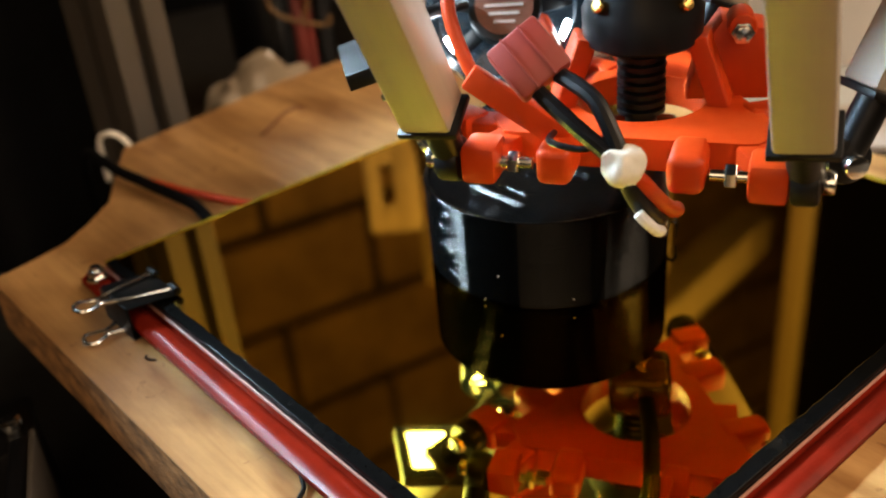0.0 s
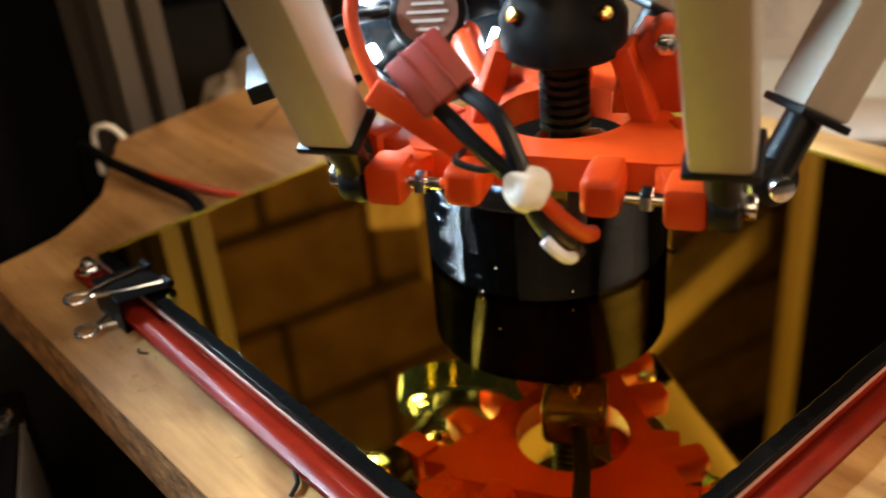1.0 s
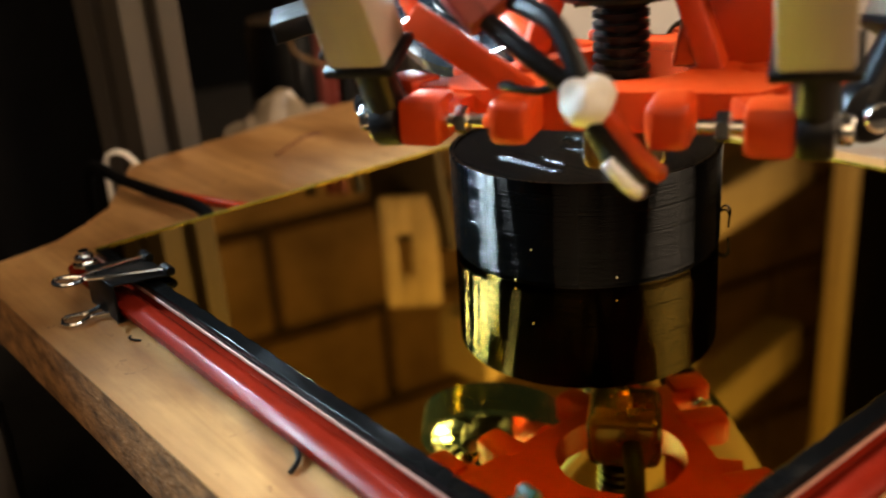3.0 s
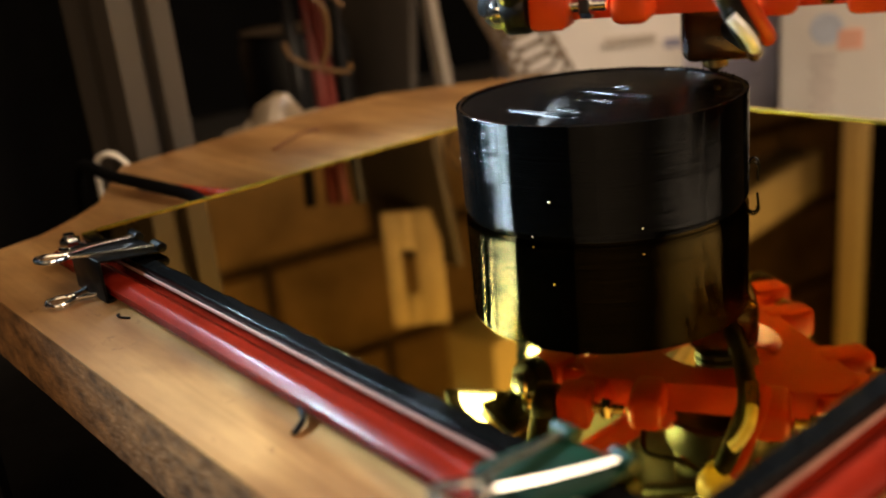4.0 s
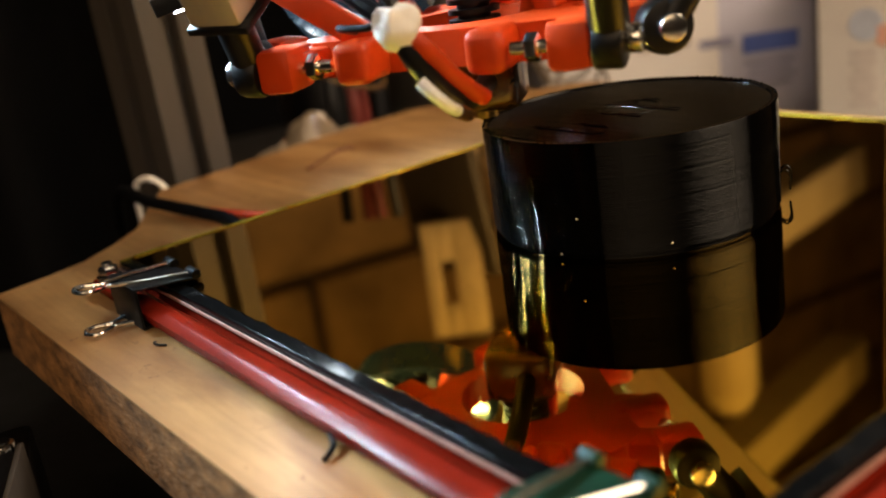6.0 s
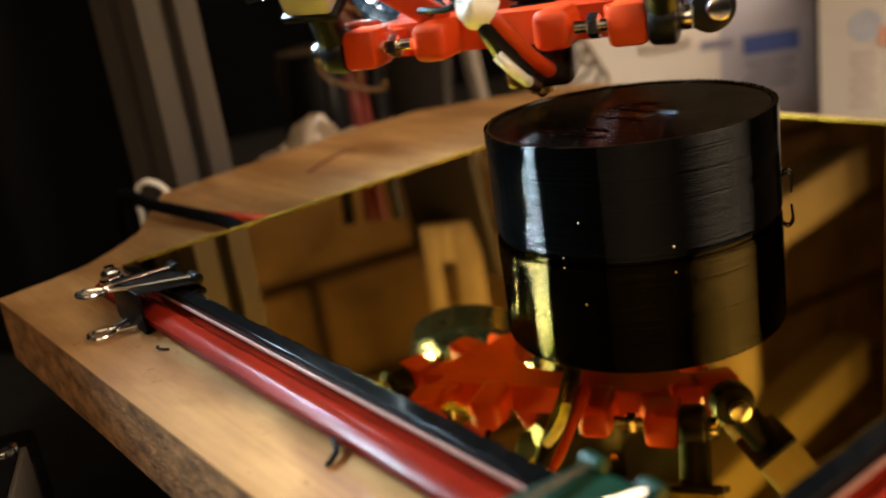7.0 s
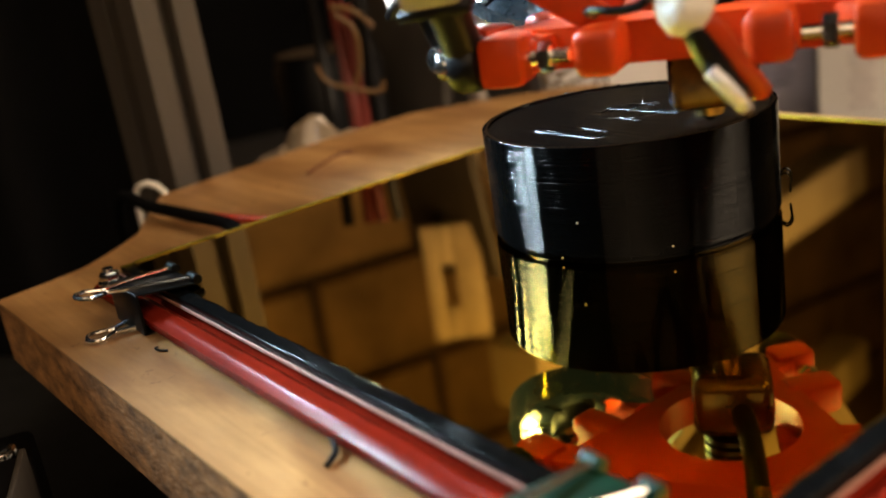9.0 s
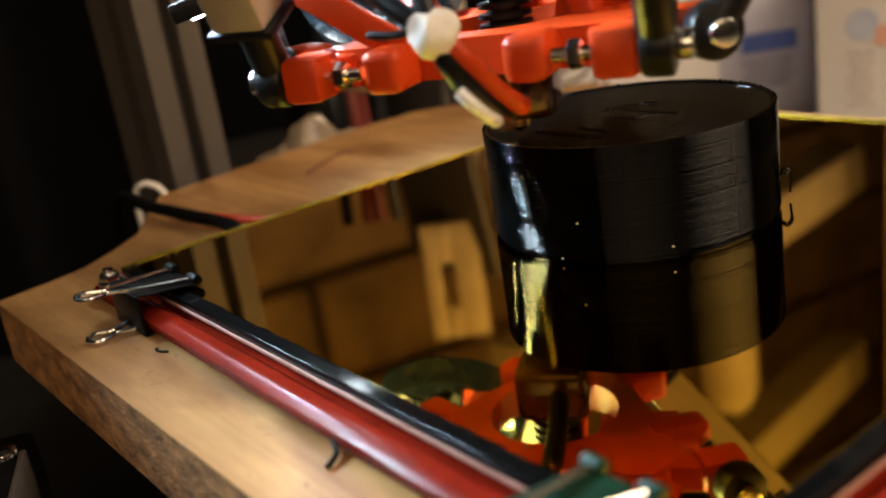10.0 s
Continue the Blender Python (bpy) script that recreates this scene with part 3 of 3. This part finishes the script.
    fan = hp("fan_frame", lathe(B(), [(0.0185, -0.005), (0.0205, -0.0045), (0.0205, 0.0045), (0.0185, 0.005), (0.0175, 0.004), (0.0175, -0.004)], 48, fm), FAN_CLEAR, th, "round clear fan frame with a faint cold glow put into it")
    hp("fan_hub", cyl(B(), 0.0095, 0.006, fm @ T((0, 0, 0.003)), 32, bevel=0.0008), BLACK, fan)
    hp("fan_sticker", cyl(B(), 0.0075, 0.0004, fm @ T((0, 0, 0.0063)), 32), STICKER, fan, "round brown sticker with pale lines")
    for i in range(5):
        hp("sticker_line", box(B(), (0.0007, 0.010 - abs(i - 2) * 0.0022, 0.0003), fm @ T(((i - 2) * 0.0021, 0, 0.0066))), PAPER, fan)
    for i in range(7):
        hp("fan_blade", box(B(), (0.009, 0.0062, 0.0007), fm @ rot("Z", i * 360 / 7) @ T((0.0132, 0, 0)) @ rot("X", 38), 0.0002), CLIP_BLACK, fan)
    for a in (20, 70, 130, 200, 250, 300):
        hp("fan_led", box(B(), (0.003, 0.0055, 0.003), fm @ rot("Z", a) @ T((0.0168, 0, -0.0015)), 0.0006), LED, fan, "cold white light of the fan")
    hp("led_panel", box(B(), (0.017, 0.013, 0.0008), T((0.006, -0.066, JZ + 0.0157)) @ rot("Z", 20) @ rot("X", 12), 0.0003), LED, th, "cold white light panel facing the bed")
    # black shield added to block the panel's glow towards the top
    hp("panel_shield", box(B(), (0.026, 0.021, 0.0044), T((0.006, -0.066, JZ + 0.0180)) @ rot("Z", 20) @ rot("X", 12), 0.0004), BLACK, th)
    hp("panel_arm", tube(B(), [(0.005, -0.065, JZ + 0.0175), (-0.012, -0.060, JZ + 0.022), (-0.030, -0.050, JZ + 0.020)], 0.0018, 10), BLACK, th)
    hp("fan_hoop", tube(B(), [(0.026, -0.0385, JZ + 0.018), (0.023, -0.0425, JZ + 0.026), (0.019, -0.0450, JZ + 0.034), (0.014, -0.0440, JZ + 0.040), (0.010, -0.040, JZ + 0.043)], 0.0017, 12), RED_PLA, th, "thin red printed fan hoop")
    hp("fan_neck", tube(B(), [(-0.012, -0.020, JZ + 0.003), (-0.022, -0.026, JZ + 0.008), (-0.034, -0.030, JZ + 0.012)], 0.0045, 12), RED_PLA, th)
    hp("hoop_arm", box(B(), (0.0035, 0.028, 0.0062), T((0.028, -0.0285, JZ + 0.0115)) @ rot("X", -36), 0.0007), RED_PLA, th, "flat red bar that holds the fan")
    # connector, leads, glue blob and sensor ends in front of the plate
    cm = T((0.036, -0.0245, JZ + 0.0260)) @ rot("Z", 4) @ rot("Y", 58) @ rot("Z", 38)
    con = hp("connector", box(B(), (0.0135, 0.0135, 0.0060), cm, 0.0009), RED_CONN, th, "dark red square connector")
    for s in (-1, 1):
        hp("connector_rib", box(B(), (0.0138, 0.0005, 0.0062), cm @ T((0, s * 0.0024, 0.0004)), 0.0002), RED_CONN, con)
    wx = (0.053, -0.0037, 0.0308)
    for s in (0, 1):
        hp("lead", tube(B(), [cm @ Vector((0.007, -0.003 + 0.006 * s, 0)), (cm @ Vector((0.007, -0.003 + 0.006 * s, 0))).lerp(Vector(wx), 0.4) + Vector((0.001, 0.002 * s, 0.003 * s)), (cm @ Vector((0.007, -0.003 + 0.006 * s, 0))).lerp(Vector(wx), 0.75) + Vector((0.001, 0.0015 * s, 0.0015 * s)), wx], 0.0019, 10), BLACK, th, "black sleeved lead")
    bm = ball(B(), 0.0044, Matrix(), 24, 16)
    for v in bm.verts:
        v.co *= 1 + 0.38 * noise.noise(v.co * 330 + Vector((3, 1, 2)))
    bmesh.ops.transform(bm, matrix=T(wx) @ Matrix.Diagonal((0.9, 1.0, 1.12, 1)), verts=bm.verts)
    hp("glue_blob", bm, WHITE_GLUE, th, "lump of white hot glue")
    hp("red_lead", tube(B(), [wx, (0.0530, 0.0005, 0.0265), (0.0485, 0.0042, 0.0200), (0.0435, 0.0070, 0.0155), (0.0398, 0.0082, 0.0136)], 0.0019, 12), RED_PLA, th, "red sleeved lead")
    hp("black_lead", tube(B(), [wx, (0.0530, -0.0015, 0.0250), (0.0500, 0.0015, 0.0185), (0.0440, 0.0040, 0.0140), (0.0250, 0.0042, 0.0120), (0.0100, 0.0030, 0.0115)], 0.0024, 12), BLACK, th, "black sleeved lead")
    tip = hp("sensor_tip", tube(B(), [(0.0548, -0.0004, 0.0203), (0.0548, 0.0016, 0.0180), (0.0530, 0.0036, 0.0152), (0.0490, 0.0046, 0.0130)], 0.0013, 10), SILVER, th, "bare metal wire end")
    hp("tape_wrap", tube(B(), [(0.0492, 0.0046, 0.0131), (0.0455, 0.0050, 0.0117), (0.0424, 0.0052, 0.0108)], 0.0016, 10), KAPTON, tip, "amber tape wrapped round the wire end")
    hp("thin_lead", tube(B(), [(0.030, -0.020, JZ + 0.006), (0.040, -0.020, JZ + 0.008), (0.044, -0.012, JZ + 0.008), (0.044, -0.006, JZ + 0.012)], 0.0008, 8), BLACK, th)
    hp("status_led", ball(B(), 0.0014, T((0.004, -0.017, JZ + 0.008))), BLUE_LED, th, "small blue light")
    return th


HEAD_OB = print_head()

# ---- the six arms ----
ARM = 0.39
REACH = 0.225


def delta_arm():
    """Lower joint at the origin, the arm along z."""
    th = thing("delta_arm", "square aluminium arm with black ball-joint ends", "printer arm", group="arms of the print head")
    part("arm_tube", box(B(), (0.0122, 0.0122, ARM - 0.032), T((0, 0, ARM / 2)), 0.0012), ALU, th)
    for z, s in ((0, 1), (ARM, -1)):
        part("end_plate", box(B(), (0.0126, 0.0146, 0.0018), T((0, 0, z + s * 0.0152)), 0.0004), BLACK, th)
        part("rod_end", cyl(B(), 0.0040, 0.0135, T((0, 0, z + s * 0.0078)), 18), BLACK, th)
        part("ball_ring", cyl(B(), 0.0056, 0.0062, T((0, 0, z)) @ rot("X", 90), 24, bevel=0.0012), BLACK, th)
    return th


ARMS = []
first = delta_arm()
for side in range(3):
    for s in (-1, 1):
        ob = first if not ARMS else copy_thing(first, Matrix())
        ARMS.append((ob, side, s))


def arm_pose(side, s, t):
    x, y = head_xy(t)
    f = HEAD_TURN @ rot("Z", 120 * side)
    low = Vector((x, y, HEAD_Z)) + HEAD_TURN @ (C0 + rot("Z", 120 * side) @ Vector((SIDE, s * (HALF + 0.0005), JZ)))
    far = Vector((CX, CY, 0)) + f @ Vector((REACH, s * HALF, 0))
    h = Vector((far.x - low.x, far.y - low.y, 0))
    up = Vector((h.x, h.y, math.sqrt(ARM ** 2 - h.length_squared)))
    z = up.normalized()
    yv = f.to_3x3() @ Vector((0, 1, 0))
    yv = (yv - z * yv.dot(z)).normalized()
    xv = yv.cross(z)
    m = Matrix((xv, yv, z)).transposed().to_4x4()
    return T(low) @ m


# ---- tower and things behind the bed ----


def tower():
    th = thing("tower_post", "grey slotted aluminium tower post of the printer", "post", T((-0.141, 0.077, 0)) @ rot("Z", 15))
    a, s, d = 0.015, 0.004, 0.007
    pts = []
    for k in range(4):
        m = rot("Z", 90 * k)
        for x, y in ((a, -a), (a, -s), (a - d, -s), (a - d, s), (a, s)):
            v = m @ Vector((x, y, 0))
            pts.append((v.x, v.y))
    part("extrusion", prism(B(), pts, BENCH_Z, 0.75), ALU_DULL, th)


tower()


def product_box(label, m, size, face):
    th = thing("carton_box", label, "box", m)
    part("carton", box(B(), size, T((0, 0, size[2] / 2)), 0.0015), face, th)
    return th


def background():
    up = rot("Z", 54)
    # front faces look back at the bed
    b1 = product_box("white and lilac cardboard carton with blue print", T((-0.2002, 0.4641, BENCH_Z)) @ up, (0.1835, 0.09, 0.097), CARD_GREY)
    part("white_panel", box(B(), (0.116, 0.003, 0.094), T((-0.032, -0.0462, 0.048))), CARD_WHITE, b1)
    part("blue_bar", box(B(), (0.0365, 0.002, 0.012), T((0.0607, -0.0462, 0.0543))), CARD_BLUE, b1)
    part("faint_bar", box(B(), (0.022, 0.002, 0.006), T((0.0240, -0.0472, 0.0585))), GREY_PRINT, b1)
    part("brown_bar", box(B(), (0.034, 0.0016, 0.006), T((-0.0100, -0.0482, 0.0630))), PAPER, b1)
    for i in range(4):
        part("print_line", box(B(), (0.034 - 0.006 * (i % 2), 0.0015, 0.0026), T((0.0600, -0.0460, 0.042 - i * 0.0052))), GREY_PRINT, b1)
    b2 = product_box("white cardboard carton with a faded print", T((-0.0346, 0.5446, BENCH_Z)) @ rot("Z", 32), (0.16, 0.09, 0.105), CARD_WHITE)
    part("print_patch", cyl(B(), 0.0095, 0.002, T((-0.0535, -0.0455, 0.0660)) @ rot("X", 90), 20), PALE_BLUE, b2)
    part("print_patch", box(B(), (0.014, 0.002, 0.012), T((-0.0400, -0.0457, 0.0590)), 0.0004), PALE_RED, b2)
    for i in range(7):
        part("print_line", box(B(), (0.015 - 0.004 * (i % 3 == 2), 0.0015, 0.0024), T((-0.0553, -0.0455, 0.0490 - i * 0.0052))), PALE_GREY, b2)
    # pale sheet and a stack of boards on the bench beyond the base board
    solo("plastic_sheet", box(B(), (0.62, 0.34, 0.002), T((0.06, 0.40, BENCH_Z + 0.001)) @ up, 0.0005), SHEET, "pale blue-grey glossy plastic sheet lying on the bench", "sheet")
    z = BENCH_Z + 0.0021
    for w, d, h, mt, lab in ((0.30, 0.05, 0.034, BLACK, "thick black board"), (0.29, 0.048, 0.005, CARD_WHITE, "thin white board"), (0.30, 0.05, 0.009, BLACK, "thin black board"), (0.28, 0.046, 0.004, PAPER, "thin grey board")):
        ob = solo("flat_board", box(B(), (w, d, h - 0.0002), Matrix(), 0.0006), mt, lab + " in a stack behind the base board", "board", T((0.140, 0.345, z + h / 2)) @ rot("Z", 40), group="stack of boards")
        z += h
    # cloudy plastic bag at the board's far edge
    bm = B()
    bmesh.ops.create_icosphere(bm, subdivisions=4, radius=1.0)
    for v in bm.verts:
        k = 1 + 0.22 * noise.noise(v.co * 2.3) + 0.10 * noise.noise(v.co * 6)
        v.co = Vector((v.co.x * 0.036 * k, v.co.y * 0.016 * k, max(v.co.z, -0.75) * 0.030 * k))
    solo("plastic_bag", bm, BAG, "crumpled cloudy plastic bag lying on the bench", "bag", T((-0.162, 0.150, BENCH_Z + 0.030)) @ rot("Z", 58) @ rot("Y", 14) @ Matrix.Diagonal((0.95, 0.8, 1.55, 1)))
    # bundle of leads hanging behind the bed
    bundle = thing("cable_bundle", "bundle of red, yellow and black leads tied together", "cables")
    for k, (mt, dx, bend) in enumerate(((RED_WIRE, 0.0, 0.004), (RED_WIRE, 0.007, 0.0), (BLACK, -0.012, 0.006), (BLACK, 0.016, -0.004))):
        px, py = -0.185 + dx * 0.57, 0.193 + dx * 0.82
        part("lead", tube(B(), [(px, py, BENCH_Z + 0.003), (px + bend, py, -0.02), (px - bend, py + bend, 0.03), (px, py, 0.075)], 0.0034, 10), mt, bundle)
    ax = Vector((0.57, 0.82, 0))
    c = Vector((-0.180, 0.190, 0.0))
    for pts in ([(-0.028, 0.022), (-0.022, 0.012), (0.0, 0.004), (0.026, 0.000), (0.030, 0.006)], [(-0.004, 0.052), (0.012, 0.040), (0.012, 0.020), (0.004, 0.006)], [(-0.006, 0.056), (0.014, 0.052), (0.030, 0.040)]):
        part("tie", tube(B(), [c + ax * (a * 0.55 + 0.004) + Vector((0.014, -0.010, b * 0.8)) for a, b in pts], 0.0013, 10), YELLOW_WIRE, bundle, "yellow tie wire")
    # slotted A-shaped stand
    st = thing("metal_stand", "A-shaped pale metal stand with a slotted top plate", "stand")
    part("leg", box(B(), (0.070, 0.008, 0.25), between((-0.255, 0.271, BENCH_Z), (-0.264, 0.312, 0.18)) @ T((0, 0, 0.123)), 0.001), ALU_DULL, st)
    part("leg", box(B(), (0.010, 0.008, 0.25), between((-0.230, 0.324, BENCH_Z), (-0.260, 0.314, 0.18)) @ T((0, 0, 0.123)), 0.001), ALU, st)
    pm = T((-0.252, 0.293, 0.160)) @ rot("Z", 50)
    for dx, dz, w, h in ((-0.0145, 0, 0.011, 0.084), (0.0105, 0, 0.019, 0.084), (-0.004, 0.030, 0.010, 0.024), (-0.004, -0.028, 0.010, 0.028)):
        part("plate_strip", box(B(), (w, 0.004, h), pm @ T((dx, 0, dz)), 0.0005), PALE_METAL, st)
    # coil of sleeved tube
    coil = B()
    pts = []
    for i in range(120):
        a = i / 120
        ang = a * 2 * math.pi * 15
        base = Vector((-0.205, 0.312, 0.075)).lerp(Vector((-0.150, 0.335, -0.035)), a)
        pts.append(base + Vector((0.017 * math.cos(ang) * 0.57, 0.017 * math.cos(ang) * 0.82, 0.015 * math.sin(ang))))
    solo("coiled_cable", tube(coil, pts, 0.0014, 6, 3), KHAKI, "brownish coiled cable behind the bed", "cable")
    # turned metal can in the dark behind the leads
    solo("storage_can", lathe(B(), [(0.030, 0.0), (0.033, 0.003), (0.033, 0.092), (0.031, 0.095), (0.031, 0.10)], 40), BLACK, "dull black metal can standing on the bench", "can", T((-0.255, 0.225, BENCH_Z)))
    # cable with a red tip that runs on to the base board
    cb = thing("bed_cable", "thick black cable with a red lead on the base board", "cable")
    part("sleeve", tube(B(), [(-0.175, 0.055, BENCH_Z + 0.005), (-0.135, 0.043, -0.03), (-0.102, 0.036, -0.004), (-0.075, 0.037, -0.0038), (-0.047, 0.040, -0.0038), (-0.022, 0.043, -0.0042), (-0.006, 0.041, -0.0062)], 0.0022, 12), BLACK_MATT, cb)
    part("red_lead", tube(B(), [(-0.060, 0.041, -0.0052), (-0.040, 0.048, -0.0060), (-0.020, 0.055, -0.0062), (-0.010, 0.060, -0.0064)], 0.0014, 10), RED_PLA, cb, "orange-red lead")
    # white loop of cord at the tower's foot
    solo("cord_loop", tube(B(), [(-0.1245, 0.049, WOOD_Z - 0.02), (-0.1230, 0.049, -0.010), (-0.119, 0.051, -0.0050), (-0.115, 0.055, -0.0058), (-0.112, 0.058, -0.011), (-0.1115, 0.060, -0.020)], 0.0012, 10), WHITE_GLUE, "pale loop of cord at the foot of the post", "cord")
    # scraps on the veneer
    solo("hair_strand", tube(B(), [(-0.0665, 0.098, WOOD_Z + 0.0007), (-0.070, 0.104, WOOD_Z + 0.0009), (-0.076, 0.112, WOOD_Z + 0.0007), (-0.081, 0.121, WOOD_Z + 0.0008), (-0.080, 0.128, WOOD_Z + 0.0007)], 0.0005, 8), STICKER, "thin brown scrap of thread on the veneer", "thread")
    solo("plastic_scrap", tube(B(), [(0.0482, -0.0105, WOOD_Z + 0.0005), (0.0493, -0.0113, WOOD_Z + 0.0009), (0.0502, -0.0110, WOOD_Z + 0.0005), (0.0520, -0.0095, WOOD_Z + 0.0003)], 0.0003, 6), BLACK, "tiny black plastic scrap on the veneer", "scrap")
    solo("plastic_scrap", tube(B(), [(0.1235, -0.0076, WOOD_Z + 0.0020), (0.1262, -0.0088, WOOD_Z + 0.0014), (0.1273, -0.0098, WOOD_Z + 0.0012), (0.1285, -0.0122, WOOD_Z + 0.0006)], 0.0006, 6), BLACK, "curled black plastic scrap beside the bed", "scrap")
    # frame rail in front of the board's corner, with an end screw
    rail = thing("frame_rail", "black metal frame rail with a steel end screw", "rail")
    part("rail_bar", prism(B(), [(0.0230, -0.0480), (0.0250, -0.0425), (0.0800, -0.0640), (0.0780, -0.0700)], BENCH_Z, -0.030, bevel=0.0006), BLACK, rail)
    part("rail_lip", prism(B(), [(0.0248, -0.0424), (0.0253, -0.0410), (0.0803, -0.0625), (0.0800, -0.0639)], BENCH_Z, -0.0285, bevel=0.0003), ALU_DULL, rail, "bright folded edge of the rail")
    part("end_block", box(B(), (0.030, 0.018, 0.046), T((0.002, -0.045, BENCH_Z + 0.023)) @ rot("Z", -15), 0.002), BLACK, rail, "black plastic end block")
    screw = part("screw", cyl(B(), 0.0036, 0.0040, T((0.006, -0.0435, BENCH_Z + 0.048)), 20, bevel=0.0010), STEEL, rail)
    part("screw_socket", cyl(B(), 0.0017, 0.0006, T((0.006, -0.0435, BENCH_Z + 0.0502)), 6), BLACK, screw)


background()


def dark_screen():
    """A pleated black screen on the bench, added to stand for the dark beside the tower post."""
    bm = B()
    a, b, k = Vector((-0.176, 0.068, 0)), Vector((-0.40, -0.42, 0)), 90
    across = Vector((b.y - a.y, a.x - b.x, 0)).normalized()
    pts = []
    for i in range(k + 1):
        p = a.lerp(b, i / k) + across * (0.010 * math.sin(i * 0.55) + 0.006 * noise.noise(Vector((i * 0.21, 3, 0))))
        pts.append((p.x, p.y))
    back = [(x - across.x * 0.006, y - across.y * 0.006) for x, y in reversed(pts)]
    # top height chosen to keep the cold lights off the board's corner
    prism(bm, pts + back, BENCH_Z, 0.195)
    solo("matt_black", bm, BLACK_MATT, "pleated black screen added for the dark beside the tower post", "cloth")


dark_screen()


def shelf():
    th = thing("shelf_frame", "pale pine shelf frame against the wall", "shelf")
    part("post", box(B(), (0.024, 0.04, 1.9), T((-0.277, 0.945, 0.05)), 0.003), PINE, th)
    for z in (0.27, 0.52):
        part("shelf_board", box(B(), (0.05, 0.62, 0.055), T((-0.32, 0.66, z)) @ rot("Z", 8), 0.003), PINE, th)
    jar = thing("turned_jar", "pale turned wooden jar with a domed top on the shelf", "jar", T((-0.300, 0.646, 0.2977)))
    part("jar_body", lathe(B(), [(0.024, 0.0), (0.027, 0.004), (0.028, 0.09), (0.0275, 0.105)], 40), PINE, jar)
    part("jar_lid", lathe(B(), [(0.0285, 0.1052), (0.0280, 0.112), (0.024, 0.126), (0.015, 0.137), (0.005, 0.141)], 40), PINE, jar)


shelf()

# ---- motions ----


def motions():
    times = [i * 0.1 for i in range(101)]
    walk(HEAD_OB, [(t, T((*head_xy(t), HEAD_Z)) @ HEAD_TURN) for t in times])
    for ob, side, s in ARMS:
        walk(ob, [(t, arm_pose(side, s, t)) for t in times])


motions()
